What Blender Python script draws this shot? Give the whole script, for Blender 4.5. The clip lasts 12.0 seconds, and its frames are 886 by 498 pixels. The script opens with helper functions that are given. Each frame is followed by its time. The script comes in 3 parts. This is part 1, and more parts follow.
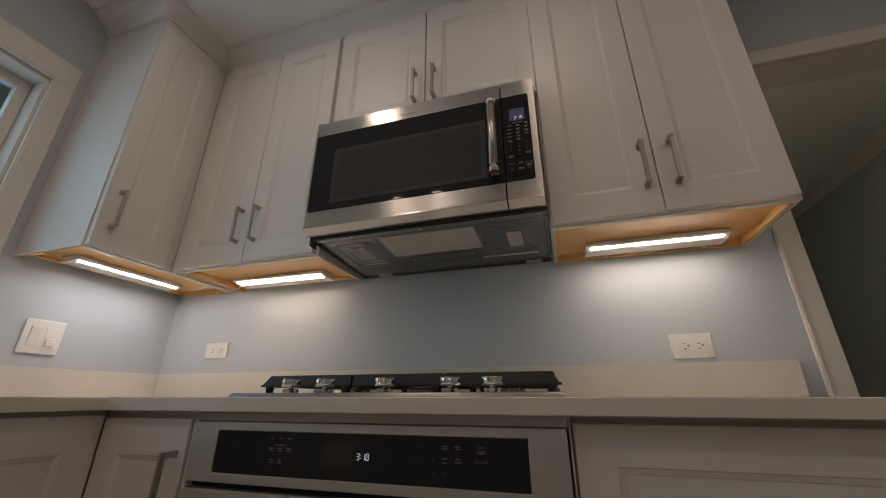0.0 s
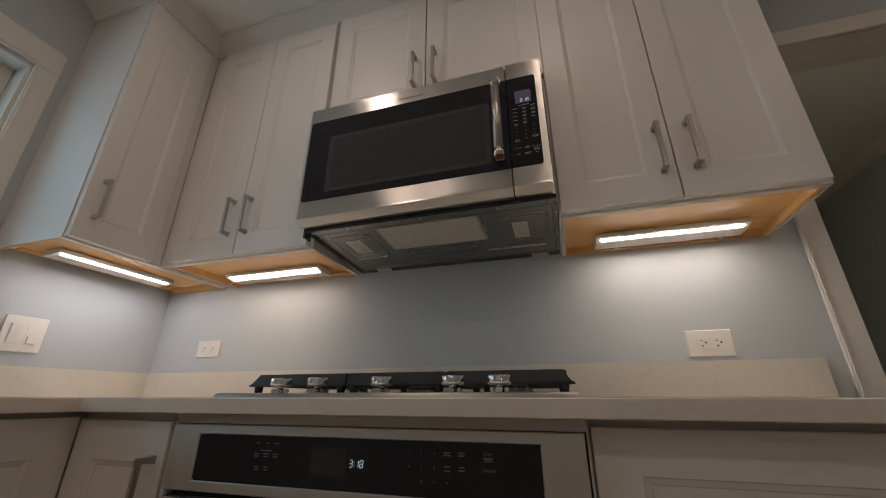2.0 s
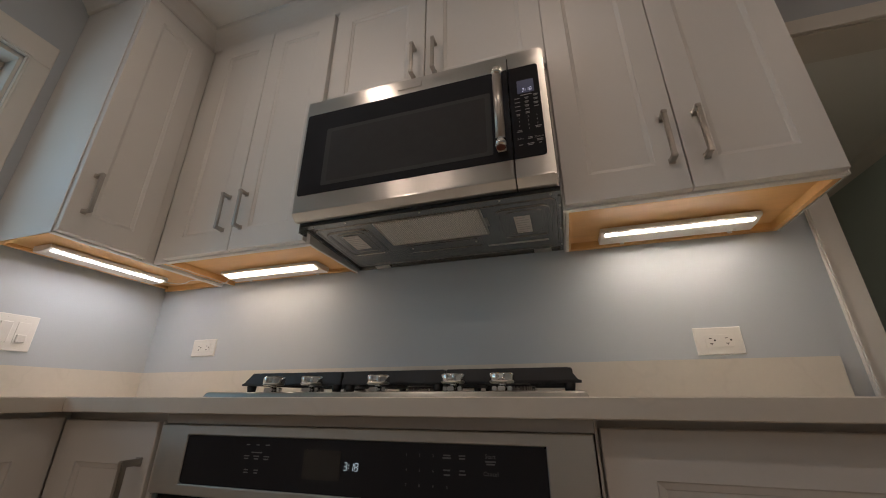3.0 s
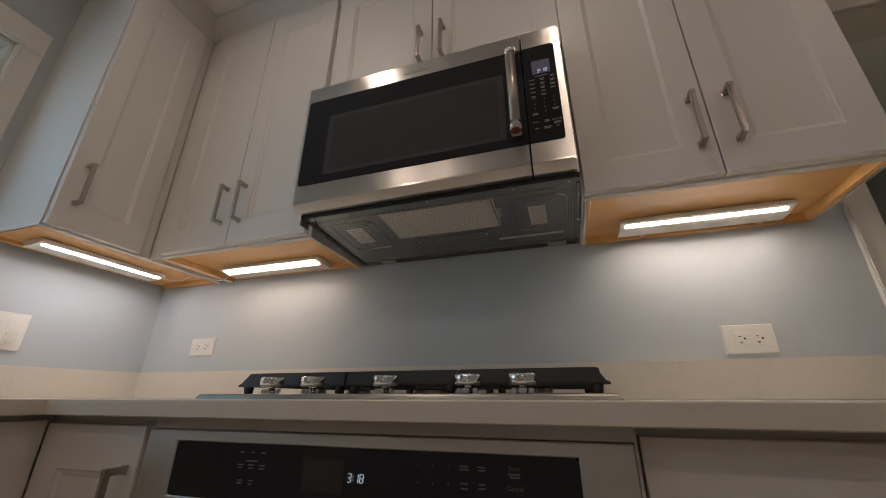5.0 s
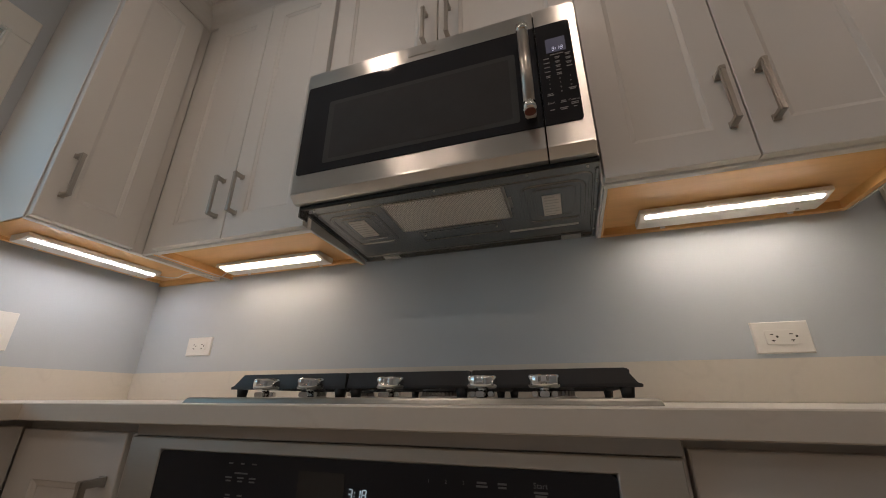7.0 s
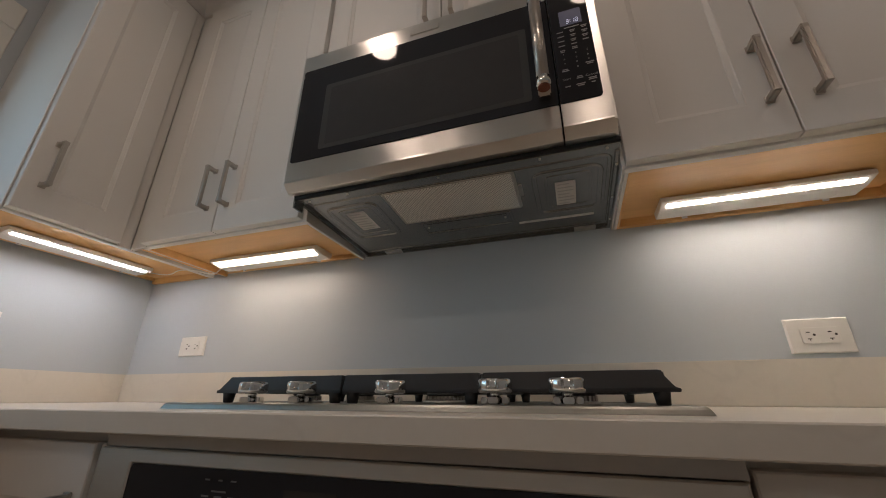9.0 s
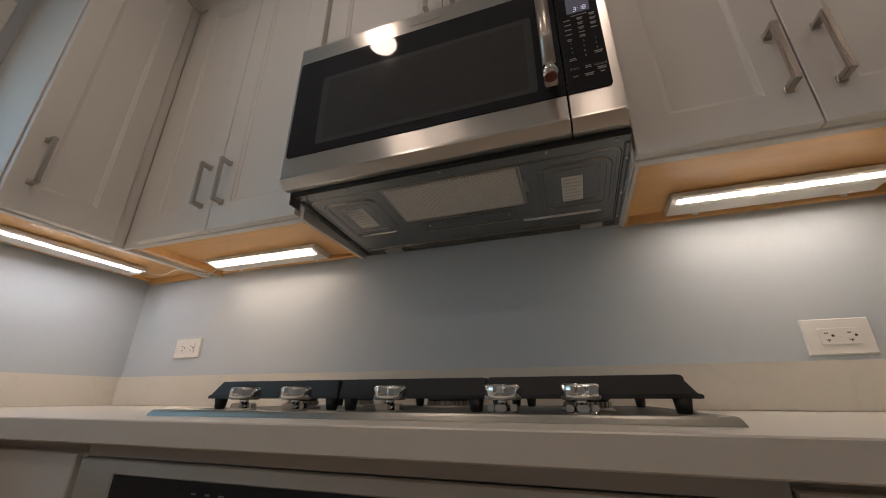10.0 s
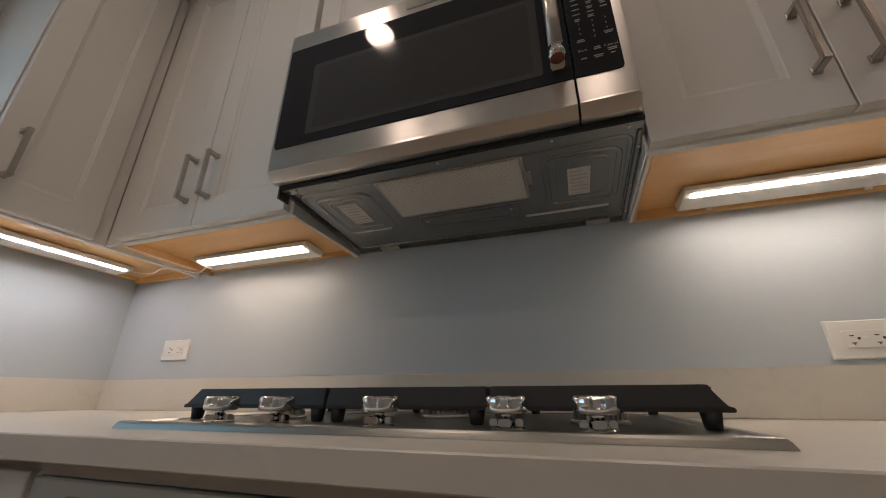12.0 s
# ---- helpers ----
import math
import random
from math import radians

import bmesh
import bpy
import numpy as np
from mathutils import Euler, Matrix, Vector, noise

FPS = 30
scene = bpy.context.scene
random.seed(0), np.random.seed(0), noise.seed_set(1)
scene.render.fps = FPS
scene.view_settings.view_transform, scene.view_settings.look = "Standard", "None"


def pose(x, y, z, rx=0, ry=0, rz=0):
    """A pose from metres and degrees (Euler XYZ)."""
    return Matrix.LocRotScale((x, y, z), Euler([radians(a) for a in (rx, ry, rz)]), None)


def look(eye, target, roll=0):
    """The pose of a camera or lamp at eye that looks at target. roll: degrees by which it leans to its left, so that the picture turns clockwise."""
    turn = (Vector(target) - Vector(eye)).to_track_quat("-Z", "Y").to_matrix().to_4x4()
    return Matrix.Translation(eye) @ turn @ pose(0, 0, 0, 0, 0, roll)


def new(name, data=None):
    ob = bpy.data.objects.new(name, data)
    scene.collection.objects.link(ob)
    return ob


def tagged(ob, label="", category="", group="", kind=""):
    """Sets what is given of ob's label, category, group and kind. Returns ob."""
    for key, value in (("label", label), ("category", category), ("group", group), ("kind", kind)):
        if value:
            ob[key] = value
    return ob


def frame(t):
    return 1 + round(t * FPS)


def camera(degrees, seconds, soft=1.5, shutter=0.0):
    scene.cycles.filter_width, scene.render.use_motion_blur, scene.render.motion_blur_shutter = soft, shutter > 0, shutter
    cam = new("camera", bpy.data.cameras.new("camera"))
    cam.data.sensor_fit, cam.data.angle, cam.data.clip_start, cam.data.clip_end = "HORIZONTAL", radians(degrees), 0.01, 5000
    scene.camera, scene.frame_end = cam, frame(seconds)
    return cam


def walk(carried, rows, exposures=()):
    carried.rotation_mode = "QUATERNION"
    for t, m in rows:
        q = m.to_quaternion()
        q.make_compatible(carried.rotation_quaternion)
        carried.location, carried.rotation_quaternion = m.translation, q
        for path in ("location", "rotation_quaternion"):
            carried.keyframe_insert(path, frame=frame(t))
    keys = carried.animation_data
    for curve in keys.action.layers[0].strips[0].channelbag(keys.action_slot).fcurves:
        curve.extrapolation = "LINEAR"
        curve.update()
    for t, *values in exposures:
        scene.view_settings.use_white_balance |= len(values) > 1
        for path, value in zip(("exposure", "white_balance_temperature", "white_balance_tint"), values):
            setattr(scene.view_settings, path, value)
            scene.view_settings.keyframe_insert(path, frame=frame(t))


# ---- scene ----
cam = camera(98.9, 12.0, soft=1.0)
PATH = [
    (0, (1.729, -1.33, 0.921), (1.186, 0.451, 1.65), -0.0),
    (0.5, (1.72, -1.316, 0.92), (1.176, 0.465, 1.65), -0.0),
    (1, (1.714, -1.3, 0.921), (1.169, 0.481, 1.651), -0.0),
    (1.5, (1.708, -1.282, 0.921), (1.162, 0.498, 1.65), -0.0),
    (2, (1.706, -1.262, 0.922), (1.159, 0.518, 1.651), -0.0),
    (2.5, (1.704, -1.243, 0.922), (1.155, 0.536, 1.652), -0.0),
    (3, (1.697, -1.226, 0.92), (1.147, 0.552, 1.651), -0.0),
    (5, (1.661, -1.167, 0.924), (1.095, 0.606, 1.656), 0.1),
    (5.5, (1.654, -1.152, 0.926), (1.084, 0.62, 1.659), 0.1),
    (6, (1.648, -1.137, 0.928), (1.072, 0.633, 1.659), 0.1),
    (6.5, (1.639, -1.122, 0.928), (1.06, 0.647, 1.661), 0.1),
    (7, (1.629, -1.107, 0.93), (1.049, 0.661, 1.662), 0.1),
    (9, (1.602, -1.04, 0.938), (1.007, 0.723, 1.669), 0.1),
    (9.5, (1.595, -1.025, 0.941), (0.999, 0.738, 1.674), 0.1),
    (10, (1.588, -1.01, 0.946), (0.991, 0.753, 1.678), 0.0),
    (10.5, (1.582, -0.996, 0.949), (0.986, 0.767, 1.682), 0.0),
    (11, (1.58, -0.982, 0.952), (0.984, 0.78, 1.685), 0.0),
    (11.5, (1.579, -0.97, 0.955), (0.98, 0.792, 1.688), 0.0),
    (12, (1.575, -0.959, 0.959), (0.979, 0.805, 1.691), 0.0),
]
walk(cam, [(t, look(eye, target, roll)) for t, eye, target, roll in PATH])

# ---- world, sun, exposure ----
scene.view_settings.exposure = 0.04
world = bpy.data.worlds.new("world")
scene.world = world
world.use_nodes = True
wn = world.node_tree
sky = wn.nodes.new("ShaderNodeTexSky")
sky.sky_type = "NISHITA"
sky.sun_disc = False
sky.sun_elevation, sky.sun_rotation = radians(14), radians(60)
wn.links.new(sky.outputs[0], wn.nodes["Background"].inputs[0])
wn.nodes["Background"].inputs[1].default_value = 0.15

LED_STRENGTH = 46.0
DOWN_NEAR, REAR_FILL, DOWN_SIDE, HALL_FILL = 48.0, 38.0, 34.0, 95.0
DOWN_COLOUR = (1.0, 0.775, 0.64)

# daylight of the dusk sky, in the window's opening
sky_lamp = bpy.data.lights.new("window_daylight", "AREA")
sky_lamp.shape, sky_lamp.size, sky_lamp.size_y = "RECTANGLE", 0.92, 0.86
sky_lamp.energy, sky_lamp.color = 2.2, (0.46, 0.76, 1.0)
new("window_daylight", sky_lamp).matrix_world = look((-0.17, -1.22, 1.54), (1.0, -1.22, 1.54))

# ---- materials ----


def material(name, colour, rough=0.5, metal=0.0, vary=0.06, scale=6.0, bump=0.0, bump_scale=60.0, stretch=(1, 1, 1),
             rough_vary=0.08, specular=0.5, coat=0.0, aniso=0.0, tint=None):
    """A principled surface whose colour and roughness drift at two scales, with a fine relief."""
    m = bpy.data.materials.new(name)
    m.use_nodes = True
    nt = m.node_tree
    b = nt.nodes["Principled BSDF"]
    geo = nt.nodes.new("ShaderNodeNewGeometry")
    mapping = nt.nodes.new("ShaderNodeMapping")
    mapping.inputs["Scale"].default_value = stretch
    nt.links.new(geo.outputs["Position"], mapping.inputs["Vector"])
    big = nt.nodes.new("ShaderNodeTexNoise")
    big.inputs["Scale"].default_value, big.inputs["Detail"].default_value = scale, 4
    fine = nt.nodes.new("ShaderNodeTexNoise")
    fine.inputs["Scale"].default_value, fine.inputs["Detail"].default_value = bump_scale, 3
    for n in (big, fine):
        nt.links.new(mapping.outputs[0], n.inputs["Vector"])
    mix = nt.nodes.new("ShaderNodeMix")
    mix.data_type = "RGBA"
    low = tint or tuple(c * (1 - 2 * vary) for c in colour)
    high = tuple(min(1.0, c * (1 + vary)) for c in colour)
    mix.inputs["A"].default_value, mix.inputs["B"].default_value = (*low, 1), (*high, 1)
    add = nt.nodes.new("ShaderNodeMath")
    add.operation = "MULTIPLY_ADD"
    add.inputs[1].default_value, add.inputs[2].default_value = 0.35, 0.0
    nt.links.new(fine.outputs[0], add.inputs[0])
    tot = nt.nodes.new("ShaderNodeMath")
    tot.operation = "MULTIPLY_ADD"
    tot.inputs[1].default_value = 0.7
    nt.links.new(big.outputs[0], tot.inputs[0])
    nt.links.new(add.outputs[0], tot.inputs[2])
    nt.links.new(tot.outputs[0], mix.inputs["Factor"])
    nt.links.new(mix.outputs["Result"], b.inputs["Base Color"])
    rr = nt.nodes.new("ShaderNodeMapRange")
    rr.inputs["To Min"].default_value, rr.inputs["To Max"].default_value = max(0.0, rough - rough_vary), min(1.0, rough + rough_vary)
    nt.links.new(big.outputs[0], rr.inputs["Value"])
    nt.links.new(rr.outputs[0], b.inputs["Roughness"])
    b.inputs["Metallic"].default_value = metal
    b.inputs["Specular IOR Level"].default_value = specular
    b.inputs["Coat Weight"].default_value = coat
    if aniso:
        b.inputs["Anisotropic"].default_value = aniso
        tan = nt.nodes.new("ShaderNodeTangent")
        tan.direction_type, tan.uv_map = "UV_MAP", "UVMap"
        nt.links.new(tan.outputs[0], b.inputs["Tangent"])
    if bump:
        bp = nt.nodes.new("ShaderNodeBump")
        bp.inputs["Strength"].default_value, bp.inputs["Distance"].default_value = bump, 0.002
        nt.links.new(fine.outputs[0], bp.inputs["Height"])
        nt.links.new(bp.outputs[0], b.inputs["Normal"])
    return m


def glowing(name, colour, strength, base=(0.8, 0.8, 0.8)):
    m = bpy.data.materials.new(name)
    m.use_nodes = True
    b = m.node_tree.nodes["Principled BSDF"]
    b.inputs["Base Color"].default_value = (*base, 1)
    b.inputs["Emission Color"].default_value = (*colour, 1)
    b.inputs["Emission Strength"].default_value = strength
    return m


def quartz_material():
    """White quartz with faint warm clouds and thin grey veins."""
    m = material("quartz", (0.69, 0.637, 0.555), 0.30, vary=0.05, scale=5, bump_scale=90, rough_vary=0.06)
    nt = m.node_tree
    b = nt.nodes["Principled BSDF"]
    geo = nt.nodes.new("ShaderNodeNewGeometry")
    warp = nt.nodes.new("ShaderNodeTexNoise")
    warp.inputs["Scale"].default_value, warp.inputs["Detail"].default_value = 3.0, 6
    nt.links.new(geo.outputs["Position"], warp.inputs["Vector"])
    sub = nt.nodes.new("ShaderNodeMath")
    sub.operation = "SUBTRACT"
    sub.inputs[1].default_value = 0.5
    nt.links.new(warp.outputs[0], sub.inputs[0])
    ab = nt.nodes.new("ShaderNodeMath")
    ab.operation = "ABSOLUTE"
    nt.links.new(sub.outputs[0], ab.inputs[0])
    vein = nt.nodes.new("ShaderNodeMapRange")
    vein.inputs["From Min"].default_value, vein.inputs["From Max"].default_value = 0.0, 0.012
    vein.inputs["To Min"].default_value, vein.inputs["To Max"].default_value = 0.09, 0.0
    nt.links.new(ab.outputs[0], vein.inputs["Value"])
    mix = nt.nodes.new("ShaderNodeMix")
    mix.data_type = "RGBA"
    mix.inputs["B"].default_value = (0.40, 0.36, 0.31, 1)
    old = b.inputs["Base Color"].links[0].from_socket
    nt.links.new(old, mix.inputs["A"])
    nt.links.new(vein.outputs[0], mix.inputs["Factor"])
    nt.links.new(mix.outputs["Result"], b.inputs["Base Color"])
    return m


def filter_material():
    """Woven aluminium grease filter: two crossed sets of fine waves as relief and shade."""
    m = material("filter_mesh", (0.62, 0.60, 0.56), 0.45, metal=0.0, vary=0.1, scale=30, bump_scale=300)
    nt = m.node_tree
    b = nt.nodes["Principled BSDF"]
    geo = nt.nodes.new("ShaderNodeNewGeometry")
    waves = []
    for turn in (48, -48):
        mp = nt.nodes.new("ShaderNodeMapping")
        mp.inputs["Rotation"].default_value = (0, 0, radians(turn))
        nt.links.new(geo.outputs["Position"], mp.inputs["Vector"])
        w = nt.nodes.new("ShaderNodeTexWave")
        w.inputs["Scale"].default_value, w.inputs["Distortion"].default_value = 60, 0.4
        nt.links.new(mp.outputs[0], w.inputs["Vector"])
        waves.append(w)
    mul = nt.nodes.new("ShaderNodeMath")
    mul.operation = "MAXIMUM"
    nt.links.new(waves[0].outputs["Fac"], mul.inputs[0])
    nt.links.new(waves[1].outputs["Fac"], mul.inputs[1])
    mix = nt.nodes.new("ShaderNodeMix")
    mix.data_type = "RGBA"
    mix.inputs["A"].default_value, mix.inputs["B"].default_value = (0.16, 0.155, 0.145, 1), (0.86, 0.83, 0.77, 1)
    nt.links.new(mul.outputs[0], mix.inputs["Factor"])
    nt.links.new(mix.outputs["Result"], b.inputs["Base Color"])
    bp = nt.nodes.new("ShaderNodeBump")
    bp.inputs["Strength"].default_value, bp.inputs["Distance"].default_value = 0.35, 0.002
    nt.links.new(mul.outputs[0], bp.inputs["Height"])
    nt.links.new(bp.outputs[0], b.inputs["Normal"])
    return m


def pane_material():
    m = bpy.data.materials.new("window_glass")
    m.use_nodes = True
    b = m.node_tree.nodes["Principled BSDF"]
    b.inputs["Base Color"].default_value = (0.95, 0.98, 1.0, 1)
    b.inputs["Transmission Weight"].default_value = 1.0
    b.inputs["Roughness"].default_value = 0.0
    b.inputs["IOR"].default_value = 1.1
    return m


CAB = material("cabinet_paint", (0.72, 0.70, 0.665), 0.42, vary=0.025, scale=3, bump=0.05, bump_scale=140, rough_vary=0.05)
WALL = material("wall_paint", (0.503, 0.540, 0.566), 0.62, vary=0.03, scale=2.5, bump=0.12, bump_scale=260)
TRIM = material("trim_paint", (0.72, 0.69, 0.63), 0.4, vary=0.03, scale=4, bump=0.05, bump_scale=120)
CEIL = material("ceiling_paint", (0.82, 0.81, 0.77), 0.8, vary=0.03, scale=3, bump=0.1, bump_scale=200)
HALL = material("hall_paint", (0.44, 0.51, 0.47), 0.7, vary=0.05, scale=2.5, bump=0.1, bump_scale=240)
WOOD = material("maple_ply", (0.76, 0.46, 0.19), 0.45, vary=0.12, scale=5, bump=0.1, bump_scale=40, stretch=(1, 9, 9), tint=(0.60, 0.33, 0.115))
FLOOR = material("oak_floor", (0.60, 0.48, 0.36), 0.4, vary=0.2, scale=4, bump=0.2, bump_scale=40, stretch=(1, 12, 1))
QUARTZ = quartz_material()
STEEL = material("brushed_steel", (0.62, 0.605, 0.575), 0.28, metal=1.0, vary=0.05, scale=4, bump_scale=300, stretch=(0.04, 3, 3), rough_vary=0.01, aniso=0.85)
OVEN_STEEL = material("oven_steel", (0.66, 0.65, 0.61), 0.40, metal=1.0, vary=0.06, scale=4, bump_scale=260, stretch=(0.05, 3, 3), rough_vary=0.04)
TRAY = material("cooktop_steel", (0.30, 0.30, 0.275), 0.33, metal=1.0, vary=0.06, scale=5, bump_scale=260, stretch=(0.06, 3, 3), rough_vary=0.04)
NICKEL = material("satin_nickel", (0.48, 0.45, 0.41), 0.34, metal=1.0, vary=0.05, scale=20, bump_scale=200)
CHROME = material("chrome", (0.78, 0.77, 0.75), 0.09, metal=1.0, vary=0.03, scale=30, rough_vary=0.04)
UNDER = material("dark_coated_steel", (0.275, 0.275, 0.268), 0.20, metal=0.8, vary=0.06, scale=6, bump=0.05, bump_scale=150)
GLASS = material("black_glass", (0.027, 0.027, 0.030), 0.03, vary=0.05, scale=8, rough_vary=0.012, specular=0.14)
SCREEN = material("dotted_door_screen", (0.072, 0.071, 0.070), 0.08, vary=0.08, scale=20, rough_vary=0.02, specular=0.10)
INNER = material("inner_door_screen", (0.058, 0.057, 0.057), 0.08, vary=0.08, scale=20, rough_vary=0.02, specular=0.10)
IRON = material("cast_iron", (0.022, 0.022, 0.023), 0.45, vary=0.15, scale=20, bump=0.05, bump_scale=300)
# black for the rubber feet and for gaps filled with dark
GAP_AND_RUBBER = material("black_gap", (0.012, 0.012, 0.012), 0.7, vary=0.1, scale=20)
PLASTIC = material("white_plastic", (0.78, 0.75, 0.70), 0.35, vary=0.02, scale=20, bump_scale=100)
SLOT = material("socket_slot", (0.05, 0.04, 0.035), 0.6, vary=0.1, scale=40)
LABEL = material("label_paper", (0.62, 0.60, 0.57), 0.6, vary=0.05, scale=40)
LABEL_INK = material("label_ink", (0.44, 0.43, 0.41), 0.7, vary=0.05, scale=40)
PRINT = material("panel_print", (0.27, 0.27, 0.27), 0.5, vary=0.05, scale=60)
FAINT = material("faint_panel_print", (0.14, 0.14, 0.14), 0.5, vary=0.05, scale=60)
COPPER = material("red_brown_medallion", (0.22, 0.07, 0.045), 0.4, metal=0.3, vary=0.15, scale=120)
FILTER = filter_material()
PANE = pane_material()
LED_COOL = glowing("led_cool", (1.0, 0.955, 0.98), LED_STRENGTH * 1.4)
LED_WARM = glowing("led_warm", (1.0, 0.795, 0.635), LED_STRENGTH * 0.46)
LED_MID = glowing("led_neutral", (1.0, 0.865, 0.745), LED_STRENGTH * 1.45)
DOWN_DIM = glowing("downlight_lens_dimmed", DOWN_COLOUR, DOWN_NEAR)
# lens of the added lamp that lifts the dark hall
HALL_FILL_LENS = glowing("hall_fill_lens", DOWN_COLOUR, HALL_FILL)
REAR_FILL_LENS = glowing("rear_fill_lens", DOWN_COLOUR, REAR_FILL)
DOWN_LOW = glowing("downlight_lens_soft", DOWN_COLOUR, DOWN_SIDE)
CLOCK = glowing("clock_digits", (0.62, 0.85, 1.0), 0.5)
LCD = glowing("display_backlight", (0.16, 0.20, 0.42), 0.085, base=(0.02, 0.02, 0.03))
LCD_DIGIT = glowing("display_digits", (0.55, 0.65, 1.0), 0.45)

# ---- building blocks ----
WHERE = {}


def thing(name, at, label, category, group="", kind=""):
    ob = new(name)
    ob.empty_display_size = 0.05
    ob.location = at
    WHERE[ob] = Vector(at)
    return tagged(ob, label, category, group, kind)


def mesh_object(name, bm, mat):
    uv = bm.loops.layers.uv.new("UVMap")
    bm.normal_update()
    for f in bm.faces:
        for l in f.loops:
            c = l.vert.co
            l[uv].uv = (c.z + 0.9 * c.y, c.x)
    centre = sum((v.co for v in bm.verts), Vector()) / max(1, len(bm.verts))
    bmesh.ops.translate(bm, verts=bm.verts, vec=-centre)
    me = bpy.data.meshes.new(name)
    bm.to_mesh(me)
    bm.free()
    me.materials.append(mat)
    ob = new(name, me)
    ob.location = centre
    WHERE[ob] = centre
    return ob


def part(name, bm, mat, parent, label=""):
    """Links a bmesh, in world metres, as one mesh object under a thing or a part."""
    ob = mesh_object(name, bm, mat)
    ob.parent = parent
    ob.location = WHERE[ob] - WHERE[parent]
    return tagged(ob, label)


def setting(name, bm, mat, label, category):
    return tagged(mesh_object(name, bm, mat), label, category, kind="structure")


def box(x0, x1, y0, y1, z0, z1, bevel=0.0, seg=1, bm=None):
    own = bmesh.new()
    m = Matrix.LocRotScale(((x0 + x1) / 2, (y0 + y1) / 2, (z0 + z1) / 2), None, (x1 - x0, y1 - y0, z1 - z0))
    bmesh.ops.create_cube(own, size=1, matrix=m)
    if bevel:
        bmesh.ops.bevel(own, geom=own.edges[:], offset=bevel, segments=seg, affect="EDGES", clamp_overlap=True)
    return own if bm is None else join(bm, own)


def join(bm, *others):
    for o in others:
        me = bpy.data.meshes.new("tmp")
        o.to_mesh(me)
        o.free()
        bm.from_mesh(me)
        bpy.data.meshes.remove(me)
    return bm


def moved(bm, m):
    bmesh.ops.transform(bm, matrix=m, verts=bm.verts)
    return bm


def cyl(x, y, z0, z1, r, r2=None, n=32, bevel=0.0, seg=2):
    bm = bmesh.new()
    bmesh.ops.create_cone(bm, cap_ends=True, segments=n, radius1=r, radius2=r if r2 is None else r2, depth=z1 - z0,
                          matrix=Matrix.Translation((x, y, (z0 + z1) / 2)))
    if bevel:
        rims = [e for e in bm.edges if abs(e.verts[0].co.z - e.verts[1].co.z) < 1e-6]
        bmesh.ops.bevel(bm, geom=rims, offset=bevel, segments=seg, affect="EDGES", clamp_overlap=True)
    for f in bm.faces:
        f.smooth = len(f.verts) == 4
    return bm


def prism(outline, axis, a, b, bevel=0.0):
    """A closed outline pushed along an axis from a to b. Outline points are the two other coordinates, in order."""
    bm = bmesh.new()
    def place(p, s):
        q = list(p)
        q.insert("xyz".index(axis), s)
        return q
    lo = [bm.verts.new(place(p, a)) for p in outline]
    hi = [bm.verts.new(place(p, b)) for p in outline]
    n = len(outline)
    bm.faces.new(lo)
    bm.faces.new(hi[::-1])
    for i in range(n):
        bm.faces.new((lo[i], hi[i], hi[(i + 1) % n], lo[(i + 1) % n]))
    bmesh.ops.recalc_face_normals(bm, faces=bm.faces)
    if bevel:
        bmesh.ops.bevel(bm, geom=bm.edges[:], offset=bevel, segments=1, affect="EDGES", clamp_overlap=True)
    return bm


def rounded(w, h, r, n=5, corners=(1, 1, 1, 1)):
    """Outline of a rectangle centred on 0 with rounded corners (right top, left top, left bottom, right bottom)."""
    pts = []
    for k, (sx, sy) in enumerate(((1, 1), (-1, 1), (-1, -1), (1, -1))):
        if not corners[k]:
            pts.append((sx * w / 2, sy * h / 2))
            continue
        for i in range(n + 1):
            a = radians(90 * k + 90 * i / n)
            pts.append((sx * (w / 2 - r) + r * math.cos(a), sy * (h / 2 - r) + r * math.sin(a)))
    return pts


def plate(x0, x1, z0, z1, y0, y1, r, corners=(1, 1, 1, 1), bevel=0.0):
    """An upright slab with rounded corners, thick from y0 to y1."""
    cx, cz = (x0 + x1) / 2, (z0 + z1) / 2
    return prism([(cx + a, cz + b) for a, b in rounded(x1 - x0, z1 - z0, r, corners=corners)], "y", y0, y1, bevel)


def ringed(rings):
    """A skin over rectangular rings (x0, x1, z0, z1, y), closed at both ends."""
    bm = bmesh.new()
    loops = [[bm.verts.new((x, y, z)) for x, z in ((x0, z0), (x1, z0), (x1, z1), (x0, z1))] for x0, x1, z0, z1, y in rings]
    bm.faces.new(loops[0])
    for a, b in zip(loops, loops[1:]):
        for i in range(4):
            bm.faces.new((a[i], a[(i + 1) % 4], b[(i + 1) % 4], b[i]))
    bm.faces.new(loops[-1][::-1])
    bmesh.ops.recalc_face_normals(bm, faces=bm.faces)
    return bm


def shaker(x0, x1, z0, z1, y, stile=0.064, rail=0.074, thick=0.02):
    """A framed door front with a recessed panel; its back lies on the plane y, its face thick before it."""
    f = y - thick
    def ring(ix, iz, yy):
        return (x0 + ix, x1 - ix, z0 + iz, z1 - iz, yy)
    return ringed([ring(0, 0, y), ring(0, 0, f + 0.0016), ring(0.0016, 0.0016, f), ring(stile, rail, f),
                   ring(stile + 0.0018, rail + 0.0018, f + 0.0022), ring(stile + 0.0095, rail + 0.0095, f + 0.0050), ring(stile + 0.0108, rail + 0.0108, f + 0.0068)])


